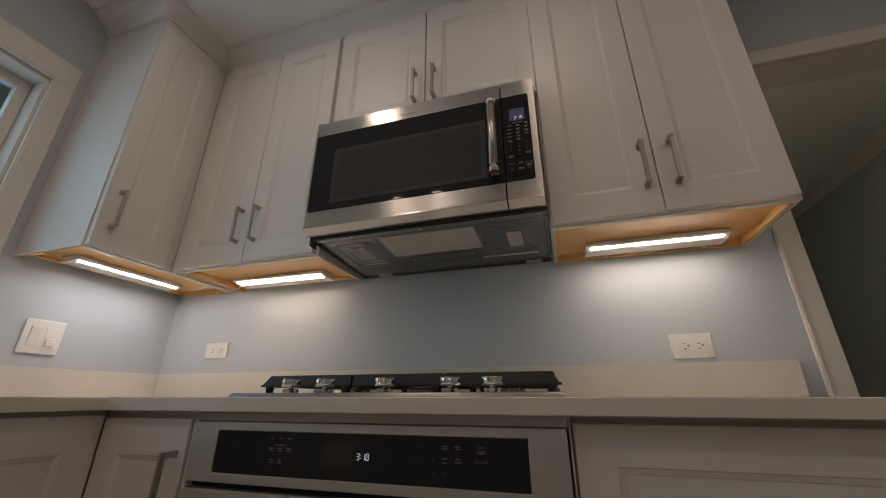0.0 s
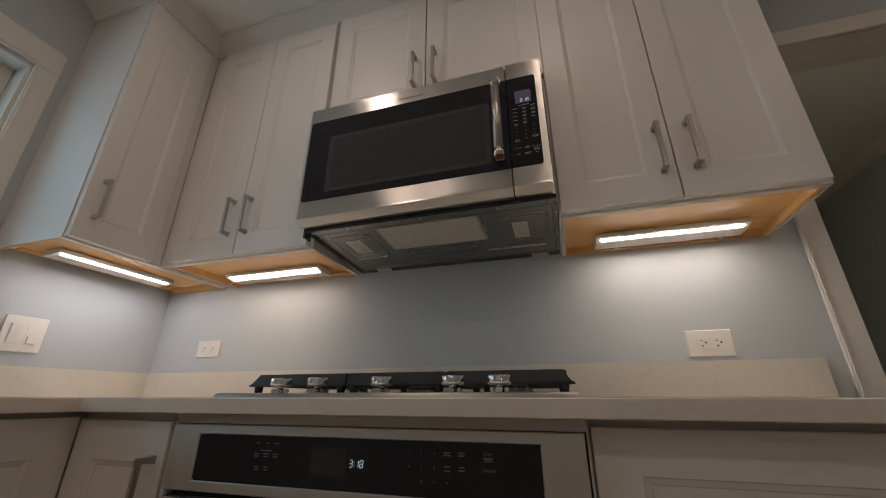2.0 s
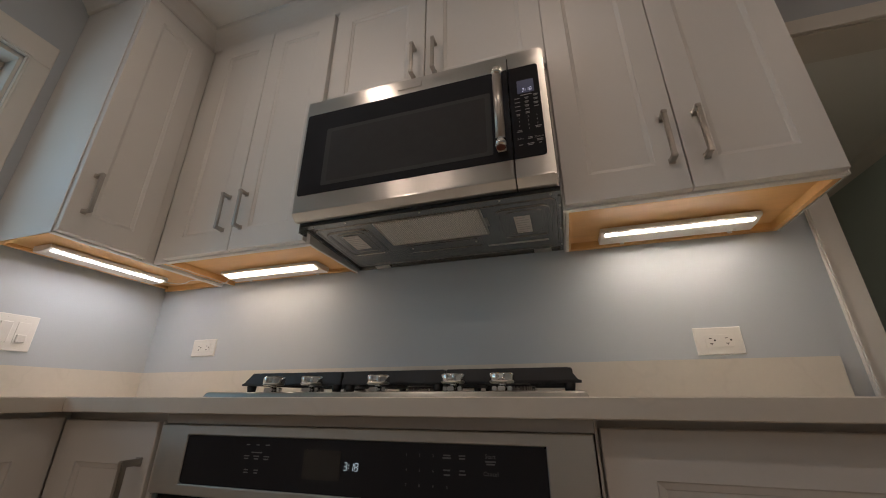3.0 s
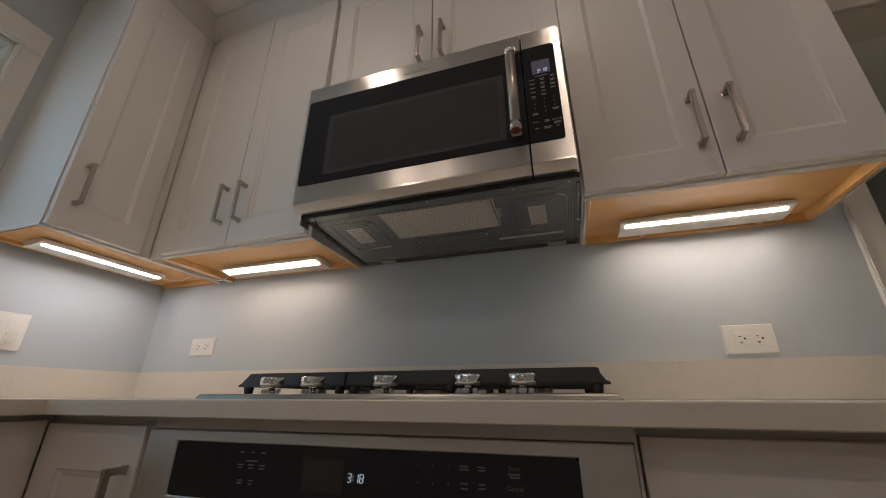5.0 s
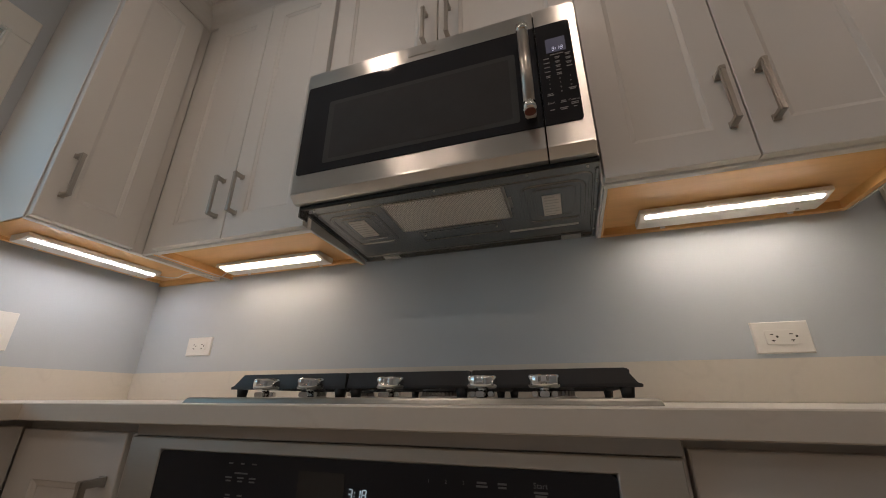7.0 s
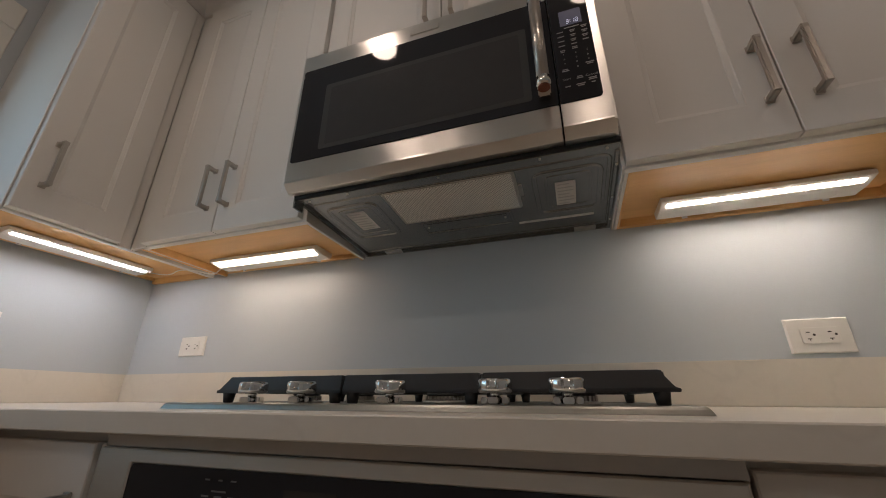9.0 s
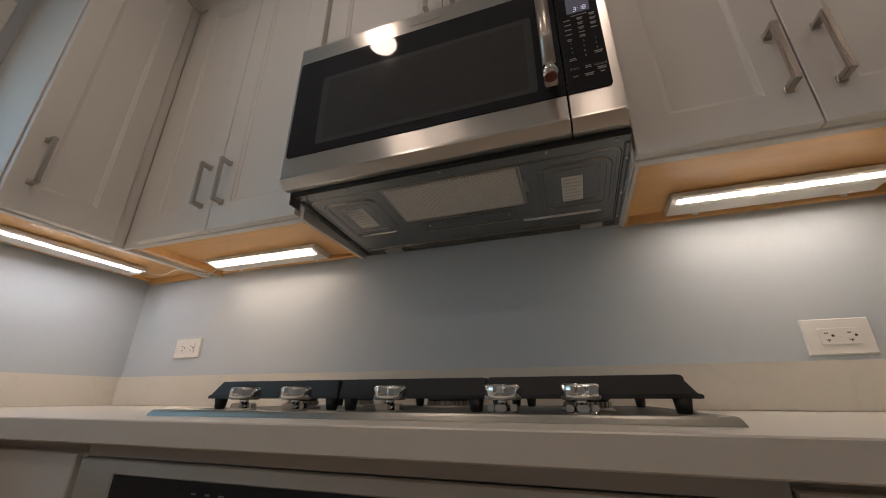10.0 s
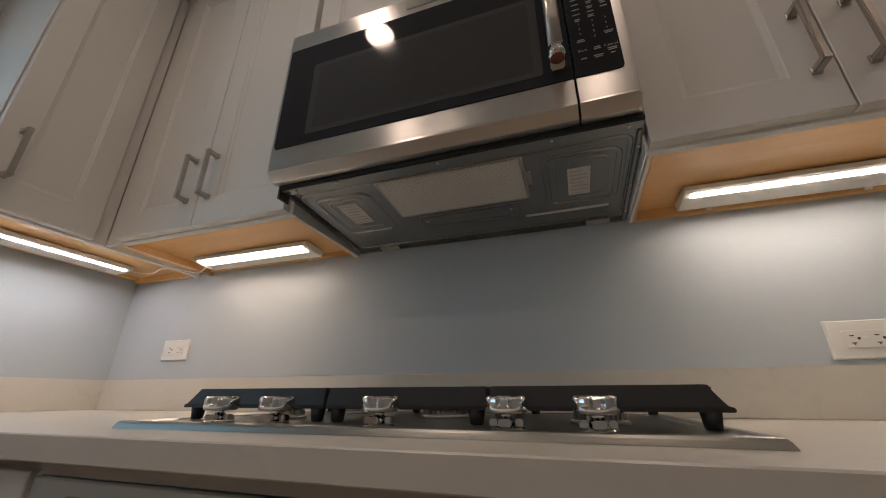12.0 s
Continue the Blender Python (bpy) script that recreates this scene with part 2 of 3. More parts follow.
def pull(x, z0, z1, y):
    """A squared bar pull, upright, with two feet on the plane y and a slightly flared bar."""
    bm = bmesh.new()
    w = 0.0055
    box(x - w, x + w, y - 0.034, y - 0.024, z0 + 0.002, z1 - 0.002, 0.0018, 2, bm)
    for z, s in ((z0, 1), (z1, -1)):
        a, b = sorted((z, z + s * 0.011))
        box(x - w - 0.0008, x + w + 0.0008, y - 0.0345, y, a, b, 0.0016, 2, bm)
        a, b = sorted((z - s * 0.002, z + s * 0.013))
        box(x - w - 0.002, x + w + 0.002, y - 0.004, y, a, b, 0.001, 1, bm)
    return bm


def text_bm(s, x, z, size, y, shear=0.0):
    """Flat lettering facing -y, centred on x, z, in the built-in font."""
    cu = bpy.data.curves.new("text", "FONT")
    cu.body, cu.size, cu.align_x, cu.align_y, cu.shear, cu.resolution_u = s, size, "CENTER", "CENTER", shear, 2
    ob = new("text_tmp", cu)
    me = bpy.data.meshes.new_from_object(ob)
    bpy.data.objects.remove(ob)
    bpy.data.curves.remove(cu)
    bm = bmesh.new()
    bm.from_mesh(me)
    bpy.data.meshes.remove(me)
    return moved(bm, pose(x, y, z, 90, 0, 0))


def bar(x, z, w, h, y, bm=None):
    return box(x - w / 2, x + w / 2, y - 0.0003, y + 0.0003, z - h / 2, z + h / 2, bm=bm)


SEGMENTS = {"3": "abgcd", "1": "bc", "8": "abcdefg"}


def digits(s, x, z, h, y):
    """Seven-segment figures with a leaning slant, from x to the right."""
    bm = bmesh.new()
    w, t = h * 0.5, h * 0.085
    for ch in s:
        if ch == ":":
            for dz in (-0.2, 0.2):
                bar(x + t, z + dz * h, t * 1.1, t * 1.1, y, bm)
            x += w * 0.62
            continue
        for seg in SEGMENTS[ch]:
            if seg in "agd":
                bar(x + w / 2, z + {"a": h / 2, "g": 0, "d": -h / 2}[seg], w * 0.74, t, y, bm)
            else:
                bar(x + (w if seg in "bc" else 0), z + (h / 4 if seg in "bf" else -h / 4), t, h * 0.4, y, bm)
        x += w * 1.5
    for v in bm.verts:
        v.co.x += (v.co.z - z) * 0.1
    return bm

# ---- the room ----
CEILING = 2.438
ROOM_X, ROOM_Y = 4.0, -3.6
setting("floor", box(-0.15, ROOM_X + 0.15, ROOM_Y - 0.15, 3.4, -0.05, 0.0), FLOOR, "brown oak plank floor of the kitchen", "floor")
setting("ceiling", box(-0.15, ROOM_X + 0.15, ROOM_Y - 0.15, 3.4, CEILING, CEILING + 0.1), CEIL, "matt off-white kitchen ceiling", "ceiling")
DX0, DX1, DZ = 2.445, 3.30, 2.050     # doorway in the back wall
WT = 0.14
bm = box(-0.15, DX0, 0.0, WT, 0, CEILING)
box(DX1, ROOM_X + 0.15, 0.0, WT, 0, CEILING, bm=bm)
box(DX0, DX1, 0.0, WT, DZ, CEILING, bm=bm)
setting("wall_north", bm, WALL, "pale blue painted wall behind the cooktop", "wall")
WY0, WY1, WZ0, WZ1 = -1.72, -0.712, 1.06, 2.035   # window opening in the left wall
bm = box(-0.15, 0.0, WY1, 0.0, 0, CEILING)
box(-0.15, 0.0, ROOM_Y, WY0, 0, CEILING, bm=bm)
box(-0.15, 0.0, WY0, WY1, WZ1, CEILING, bm=bm)
box(-0.15, 0.0, WY0, WY1, 0, WZ0, bm=bm)
setting("wall_west", bm, WALL, "pale blue painted wall with a window", "wall")
setting("wall_east", box(ROOM_X, ROOM_X + 0.15, ROOM_Y, 0.0, 0, CEILING), WALL, "pale blue painted side wall", "wall")
setting("wall_south", box(-0.15, ROOM_X + 0.15, ROOM_Y - 0.15, ROOM_Y, 0, CEILING), WALL, "pale blue painted end wall", "wall")
# hall behind the doorway
setting("wall_hall_east", box(3.80, 3.95, WT, 3.25, 0, CEILING), HALL, "dark unlit hall wall", "wall")
setting("wall_hall_west", box(2.15, 2.30, WT, 3.25, 0, CEILING), HALL, "dark unlit hall wall", "wall")
setting("wall_hall_north", box(2.15, 3.95, 3.25, 3.40, 0, CEILING), HALL, "dark unlit hall end wall", "wall")
setting("trim_hall_crown", prism([(3.80, CEILING - 0.07), (3.80, CEILING), (3.725, CEILING), (3.74, CEILING - 0.02), (3.785, CEILING - 0.06)], "y", WT, 3.25), TRIM,
        "painted crown moulding in the dark hall", "trim")

# door casing and jamb
CW = 0.052


def casing_leg(x0, x1, z0, z1):
    bm = box(x0, x1, -0.014, 0.0, z0, z1, 0.002)
    return box(x0 - 0.0015, x0 + 0.009, -0.018, -0.0005, z0, z1, 0.003, 2, bm)


setting("trim_door_leg", casing_leg(DX0 - CW, DX0 + 0.008, 0, DZ + CW), TRIM, "white painted door casing beside the counter", "trim")
setting("trim_door_leg", moved(casing_leg(-DX1 - CW, -DX1, 0, DZ + CW), Matrix.Diagonal((-1, 1, 1, 1))), TRIM, "white painted door casing", "trim")
bm = box(DX0 + 0.0085, DX1, -0.014, 0.0, DZ - 0.008, DZ + CW, 0.002)
setting("trim_door_head", bm, TRIM, "white painted head casing over the doorway", "trim")
bm = box(DX0, DX0 + 0.012, 0.0, WT, 0, DZ)
box(DX1 - 0.012, DX1, 0.0, WT, 0, DZ, bm=bm)
box(DX0 + 0.012, DX1 - 0.012, 0.0, WT, DZ - 0.012, DZ, bm=bm)
setting("door_jamb", bm, TRIM, "white painted jamb of the open doorway", "trim")

# window
win = thing("window_1", (0, (WY0 + WY1) / 2, WZ0), "white painted window with stepped casing, dusk outside", "window", kind="structure")
CWIN, HWIN = 0.067, 0.098
for n, (a, b, c, d) in {"casing_side": (WY1, WY1 + CWIN, WZ0 - 0.10, WZ1), "casing_end": (WY0 - CWIN, WY0, WZ0 - 0.10, WZ1), "casing_head": (WY0 - CWIN, WY1 + CWIN, WZ1, WZ1 + HWIN)}.items():
    bm = box(0, 0.018, a, b, c, d, 0.003)
    if n == "casing_side":
        box(0.010, 0.024, a, a + 0.014, c, d, 0.005, 3, bm)
    if n == "casing_head":
        box(0.010, 0.024, a, b - CWIN + 0.014, c, c + 0.014, 0.005, 3, bm)
    part(n, bm, TRIM, win)
part("window_sill", box(-0.10, 0.045, WY0 - CWIN, WY1 + CWIN, WZ0 - 0.025, WZ0, 0.004, 2), TRIM, win)
bm = box(-0.14, -0.002, WY1 - 0.010, WY1, WZ0, WZ1)
box(-0.14, -0.002, WY0, WY0 + 0.010, WZ0, WZ1, bm=bm)
box(-0.14, -0.002, WY0 + 0.010, WY1 - 0.010, WZ1 - 0.015, WZ1, bm=bm)
part("window_frame", bm, TRIM, win)
for za, zb, xx in ((1.062, 1.560, -0.138), (1.550, 2.019, -0.105)):
    ya, yb = WY0 + 0.011, WY1 - 0.011
    sash = box(xx, xx + 0.03, ya, ya + 0.034, za, zb, 0.002)
    box(xx, xx + 0.03, yb - 0.034, yb, za, zb, 0.002, 1, sash)
    box(xx, xx + 0.03, ya + 0.034, yb - 0.034, za, za + 0.04, 0.002, 1, sash)
    box(xx, xx + 0.03, ya + 0.034, yb - 0.034, zb - 0.042, zb, 0.002, 1, sash)
    s = part("sash", sash, TRIM, win)
    p = part("pane", box(xx + 0.012, xx + 0.016, ya + 0.034, yb - 0.034, za + 0.04, zb - 0.042), PANE, s)
    p.visible_shadow = False
setting("ground", box(-400, -0.16, -400, 400, -1.2, -1.0), material("lawn", (0.06, 0.09, 0.04), 0.9, vary=0.3, scale=0.4), "green lawn outside the window", "ground")

# added board above the window that keeps bright sky out of the pane
setting("sky_blocker", prism([(-0.16, 2.42), (-0.16, 2.52), (-1.15, 2.40), (-1.15, 2.22)], "y", -4.0, 1.0), TRIM, "added eave-like board outside the window, hides the bright sky", "eave")

# ---- upper cabinets ----
ZB, ZT = 1.363, 2.374      # bottom and top of the boxes
DB, DT = 1.369, 2.352      # bottom and top of the doors
FR = -0.312                # face frame's front; the doors stand 20 mm before it


def door(parent, x0, x1, z0, z1, y, handle_x, hz0, hz1, turn=None, label=""):
    bm, hb = shaker(x0, x1, z0, z1, y), pull(handle_x, hz0, hz1, y - 0.02)
    if turn:
        moved(bm, turn), moved(hb, turn)
    d = part("door", bm, CAB, parent, label)
    part("handle", hb, NICKEL, d, "satin nickel bar pull")
    return d


def carcass(parent, x0, x1, zb, zt, turn=None, skin="", back=0.0):
    """Box, wooden underside with a rim all round, and a painted face frame."""
    t = 0.016
    def put(name, bm, mat, label=""):
        part(name, moved(bm, turn) if turn else bm, mat, parent, label)
    lo, hi = (0.010 if "l" in skin else 0.002), (0.010 if "r" in skin else 0.002)
    for side, xa, xb in (("l", x0 + 0.002, x0 + lo), ("r", x1 - hi, x1 - 0.002)):
        if side in skin:
            put("side_skin", box(xa, xb, FR + 0.018, -0.002, zb, zt - 0.002, 0.0008), CAB, "painted outer side")
    put("side_panel", box(x0 + lo, x0 + t, FR + 0.018, -0.002, zb, zt - 0.002, 0.0008), WOOD)
    put("side_panel", box(x1 - t, x1 - hi, FR + 0.018, -0.002, zb, zt - 0.002, 0.0008), WOOD)
    put("bottom_panel", box(x0 + t, x1 - t, FR + 0.018, -0.002, zb + 0.022, zb + 0.036), WOOD, "unpainted maple underside")
    put("back_rail", box(x0 + t, x1 - t, -0.018, -0.002, zb + back, zb + 0.022, 0.0008), WOOD)
    put("box", box(x0 + t, x1 - t, FR + 0.018, -0.003, zb + 0.036, zt - 0.004), CAB)
    bm = box(x0, x1, FR, FR + 0.018, zb, zb + 0.038, 0.0012)
    box(x0, x1, FR, FR + 0.018, zt - 0.05, zt, 0.0012, 1, bm)
    box(x0, x0 + 0.036, FR, FR + 0.018, zb + 0.038, zt - 0.05, 0, 1, bm)
    box(x1 - 0.036, x1, FR, FR + 0.018, zb + 0.038, zt - 0.05, 0, 1, bm)
    put("face_frame", bm, CAB)


UP = "cream-white framed-panel wall cabinet"
H0, H1 = 1.440, 1.575
lc = thing("wall_cabinet", (0.68, -0.16, ZB), UP + " with two closed doors and a lit underside", "cabinet", "upper cabinets")
carcass(lc, 0.378, 0.982, ZB, ZT, None, "lr", 0.010)
door(lc, 0.402, 0.6785, DB, DT, FR, 0.643, H0, H1)
door(lc, 0.6815, 0.970, DB, DT, FR, 0.717, H0, H1)
part("bottom_filler", box(0.3309, 0.3785, FR + 0.019, -0.003, ZB + 0.012, ZB + 0.030, 0.0008), WOOD, lc)
part("filler", box(0.3365, 0.4040, FR - 0.0012, FR + 0.010, ZB, ZT - 0.0085, 0.001), CAB, lc)

mc = thing("wall_cabinet", (1.365, -0.16, 1.835), "short cream-white cabinet over the microwave with two doors", "cabinet", "upper cabinets")
carcass(mc, 0.986, 1.744, 1.835, ZT)
door(mc, 0.990, 1.354, 1.842, DT, FR, 1.318, 1.905, 2.040)
door(mc, 1.358, 1.740, 1.842, DT, FR, 1.392, 1.905, 2.040)

rc = thing("wall_cabinet", (2.03, -0.16, ZB), UP + " with two doors, next to the doorway", "cabinet", "upper cabinets")
carcass(rc, 1.738, 2.316, ZB, ZT, None, "l")
door(rc, 1.741, 2.0225, DB, DT, FR, 1.993, H0, H1)
door(rc, 2.0255, 2.312, DB, DT, FR, 2.066, H0, H1)
part("end_panel", box(1.7350, 1.7378, FR, -0.002, ZB, ZT), CAB, rc)
part("end_panel", box(2.3165, 2.320, FR, -0.002, ZB, ZT), CAB, rc)

# on the left wall: built along x, then turned so that its face looks along +x
TURN = Matrix.Translation((0, 0, 0)) @ pose(0, 0, 0, 0, 0, 90)   # (x, y) -> (-y, x)
sc = thing("wall_cabinet", (0.16, -0.45, ZB), "cream-white wall cabinet with one door, beside the window", "cabinet", "upper cabinets")
SIDE = Matrix.Translation((0.018, 0, 0)) @ TURN
carcass(sc, -0.606, -0.004, ZB, ZT, SIDE, "", 0.011)
door(sc, -0.606, -0.352, DB, DT, FR, -0.566, H0, H1, SIDE)
part("filler", box(0.3308, 0.336, -0.3512, -0.3140, ZB, ZT - 0.0085, 0.001), CAB, sc)
part("end_panel", box(0.002, 0.330, -0.611, -0.607, ZB, ZT, 0.001), CAB, sc, "painted end panel lit by the window")

# crown moulding over all the cabinets
CROWN = [(0.0, ZT - 0.008), (0.007, ZT - 0.006), (0.010, ZT + 0.004), (0.018, ZT + 0.016), (0.032, ZT + 0.032), (0.050, ZT + 0.046), (0.060, ZT + 0.051), (0.064, CEILING - 0.001), (0.0, CEILING - 0.001)]


def crown_run(path, name, label):
    """The profile swept along a level path of (x, y, outward x, outward y) stations, mitred at the turns."""
    bm = bmesh.new()
    rows = [[bm.verts.new((x + ox * d, y + oy * d, z)) for d, z in CROWN] for x, y, ox, oy in path]
    n = len(CROWN)
    for a, b in zip(rows, rows[1:]):
        for i in range(n):
            bm.faces.new((a[i], a[(i + 1) % n], b[(i + 1) % n], b[i]))
    bm.faces.new(rows[0]), bm.faces.new(rows[-1][::-1])
    bmesh.ops.recalc_face_normals(bm, faces=bm.faces)
    return setting(name, bm, CAB, label, "crown moulding")


crown_run([(0.002, -0.612, 0, -1.25), (0.331, -0.612, 1, -1.25), (0.331, FR - 0.001, 1, -1), (2.321, FR - 0.001, 1, -1), (2.321, -0.002, 1, 0)], "trim_crown", "cream-white crown moulding along the cabinet tops")
bm = box(0.004, 0.328, -0.605, -0.004, ZT + 0.001, CEILING - 0.002)
box(0.33, 2.318, FR + 0.002, -0.004, ZT + 0.001, CEILING - 0.002, bm=bm)
setting("trim_frieze", bm, CAB, "painted boards closing the gap above the cabinets", "trim")

# ---- counter, backsplash, base cabinets ----
CT, CB, CF = 0.9215, 0.8935, -0.657
top = thing("countertop", (1.2, -0.33, CB), "white quartz countertop in an L with square polished edges", "countertop")


def edge_profile(back, front):
    """Section of a slab with eased front edges, as (depth, height)."""
    e = 0.0016 if front > back else -0.0016
    return [(back, CB), (front - e, CB), (front, CB + 0.0016), (front, CT - 0.0016), (front - e, CT), (back, CT)]


part("slab", prism(edge_profile(-0.003, CF), "x", 0.7122, 2.350), QUARTZ, top)
part("slab", prism(edge_profile(0.003, 0.712), "y", -2.3, -0.003), QUARTZ, top)
bs = thing("backsplash", (1.2, -0.01, CT), "low cream quartz backsplash strip along the wall", "backsplash")
part("strip", box(0.0213, 2.344, -0.021, -0.002, CT + 0.0005, 1.016, 0.0015, 2), QUARTZ, bs)
part("strip", box(0.002, 0.021, -2.3, -0.002, CT + 0.0005, 1.016, 0.0015, 2), QUARTZ, bs)

BF = -0.608   # face of the base cabinets; doors 20 mm before it


def base_box(parent, x0, x1, turn=None, face=BF):
    z1 = CB - 0.001

    def put(name, bm, mat):
        part(name, moved(bm, turn) if turn else bm, mat, parent)
    put("box", box(x0, x1, face + 0.019, -0.004, 0.10, z1), CAB)
    put("face_frame", box(x0, x1, face, face + 0.018, 0.10, z1, 0.001), CAB)
    put("toe_kick", box(x0, x1, face + 0.075, face + 0.09, 0.0, 0.099), CAB)


lb = thing("base_cabinet", (0.8, -0.3, 0), "cream-white base cabinet with one narrow door in the corner", "cabinet", "base cabinets")
base_box(lb, 0.600, 0.9555)
door(lb, 0.6855, 0.9455, 0.115, 0.8780, BF, 0.921, 0.674, 0.815)
rb = thing("base_cabinet", (2.04, -0.3, 0), "cream-white base cabinet with two deep drawers", "cabinet", "base cabinets")
RF = -0.593
base_box(rb, 1.730, 2.336, None, RF)
for za, zb in ((0.50, 0.8815), (0.115, 0.495)):
    d = part("drawer", shaker(1.732, 2.330, za, zb, RF, 0.060, 0.060), CAB, rb)
    zc = (za + zb) / 2 - 0.03
    part("handle", moved(pull(0, -0.065, 0.065, 0), pose(2.033, RF - 0.02, zc, 0, 90, 0)), NICKEL, d, "satin nickel bar pull")
sb = thing("base_cabinet", (0.3, -1.3, 0), "cream-white base cabinets below the window", "cabinet", "base cabinets")
SIDEB = Matrix.Translation((0.057, 0, 0)) @ TURN
base_box(sb, -2.28, -0.6090, SIDEB)
for a, b, h in ((-1.095, -0.6290, -1.055), (-1.56, -1.10, -1.14), (-2.27, -1.565, -1.605)):
    door(sb, a, b, 0.115, 0.883, BF, h, 0.680, 0.815, SIDEB)
OF_RAIL = -0.624
ob_ = thing("oven_cabinet", (1.34, -0.3, 0), "cream-white cabinet that houses the built-in oven", "cabinet", "base cabinets")
for xa, xb in ((0.956, 0.9595), (1.7258, 1.7295)):
    part("side_panel", box(xa, xb, BF + 0.001, -0.004, 0.10, CB - 0.001), CAB, ob_)
part("rail", box(0.9600, 1.7255, OF_RAIL, BF + 0.018, 0.8748, CB - 0.001, 0.001), NICKEL, ob_, "dull stainless filler strip over the oven")
part("filler_strip", box(0.9480, 0.9602, -0.6220, BF - 0.0006, 0.10, 0.8775, 0.0015, 2), CAB, ob_)
part("rail", box(0.9600, 1.7255, BF, BF + 0.018, 0.10, 0.16, 0.001), CAB, ob_)

# ---- built-in oven ----
OX0, OX1, OF = 0.961, 1.7225, -0.630
oven = thing("wall_oven", (1.34, -0.3, 0.165), "stainless built-in oven under the counter with black glass controls", "oven")
part("body", box(OX0 + 0.01, OX1 - 0.01, BF + 0.019, -0.05, 0.166, 0.870), UNDER, oven)
def frame_skin(o, h, front, back):
    """A flat surround: outer rectangle o and hole h as (x0, x1, z0, z1), with small chamfers."""
    c = 0.0016
    rings = [(*o, back), (*o, front + c), (o[0] + c, o[1] - c, o[2] + c, o[3] - c, front), (h[0] - c, h[1] + c, h[2] - c, h[3] + c, front), (*h, front + c), (*h, back)]
    bm = bmesh.new()
    loops = [[bm.verts.new((x, y, z)) for x, z in ((x0, z0), (x1, z0), (x1, z1), (x0, z1))] for x0, x1, z0, z1, y in rings]
    for a, b in zip(loops, loops[1:]):
        for i in range(4):
            bm.faces.new((a[i], a[(i + 1) % 4], b[(i + 1) % 4], b[i]))
    bmesh.ops.recalc_face_normals(bm, faces=bm.faces)
    return bm


part("control_frame", frame_skin((OX0, OX1, 0.763, 0.8743), (1.026, 1.660, 0.780, 0.8575), OF, BF - 0.0005), OVEN_STEEL, oven, "brushed stainless control surround")
panel = part("control_glass", plate(1.0265, 1.6595, 0.7805, 0.8570, OF + 0.0015, BF - 0.001, 0.007), GLASS, oven, "black glass control panel")
part("vent_gap", box(OX0 + 0.005, OX1 - 0.005, BF - 0.004, BF + 0.010, 0.738, 0.763), GAP_AND_RUBBER, oven)
od = part("oven_door", box(OX0, OX1, OF - 0.004, BF - 0.0005, 0.19, 0.752, 0.004, 2), OVEN_STEEL, oven, "brushed stainless oven door")
part("door_glass", plate(1.05, 1.63, 0.27, 0.62, OF - 0.0055, OF - 0.003, 0.01), GLASS, od)
hb = moved(cyl(0, 0, -0.33, 0.33, 0.013, bevel=0.002), pose(1.341, OF - 0.062, 0.690, 0, 90, 0))
for xx in (1.341 - 0.30, 1.341 + 0.30):
    box(xx - 0.012, xx + 0.012, OF - 0.062, OF - 0.003, 0.679, 0.701, 0.003, 2, hb)
part("oven_handle", hb, STEEL, od)
YP = OF + 0.0009
part("message_window", plate(1.276, 1.344, 0.800, 0.842, YP - 0.0002, YP + 0.0004, 0.002), material("unlit_display", (0.035, 0.034, 0.032), 0.15, vary=0.05), panel, "unlit grey display window")
part("clock", digits("3:18", 1.3505, 0.8205, 0.0105, YP), CLOCK, panel, "glowing pale blue clock figures")
for i, ch in enumerate("1234567890"):
    x = 1.455 + 0.021 * (i % 3) if i < 9 else 1.518
    z = 0.8405 - 0.0195 * (i // 3) if i < 9 else 0.8015
    part("key_figure", text_bm(ch, x, z, 0.0055, YP), FAINT, panel)
part("key_word", text_bm("Start", 1.582, 0.8425, 0.0078, YP), FAINT, panel)
part("key_word", text_bm("Cancel", 1.582, 0.8210, 0.0078, YP), FAINT, panel)
bm = bmesh.new()
for x, z, w in ((1.582, 0.8362, 0.015), (1.582, 0.8330, 0.012), (1.518, 0.8420, 0.011), (1.518, 0.8385, 0.013), (1.541, 0.8420, 0.010), (1.541, 0.8385, 0.009),
                (1.518, 0.8230, 0.010), (1.518, 0.8170, 0.009), (1.541, 0.8230, 0.008), (1.541, 0.8185, 0.010)):
    bar(x, z, w, 0.0019, YP, bm)
tagged(part("key_print", bm, FAINT, panel, "small illegible key captions as bars"), kind="stuff")
bm = bmesh.new()
for x, z, w in ((1.163, 0.8455, 0.007), (1.183, 0.8455, 0.006), (1.203, 0.8455, 0.008), (1.183, 0.8340, 0.022), (1.163, 0.8285, 0.011), (1.183, 0.8285, 0.011), (1.203, 0.8285, 0.011),
                (1.163, 0.8245, 0.008), (1.183, 0.8245, 0.008), (1.203, 0.8245, 0.009), (1.166, 0.8080, 0.008), (1.186, 0.8080, 0.008), (1.166, 0.8040, 0.009), (1.186, 0.8040, 0.007)):
    bar(x, z, w, 0.0017, YP, bm)
tagged(part("key_print", bm, FAINT, panel, "small illegible key captions as bars"), kind="stuff")

# ---- microwave ----
MX0, MX1, MF = 0.979, 1.7285, -0.406
MT = 1.829
mw = thing("microwave", (1.357, -0.2, 1.37), "stainless over-range microwave with black glass door, vent underneath", "microwave")


def under_z(y):
    return 1.3765 - 0.0575 * y


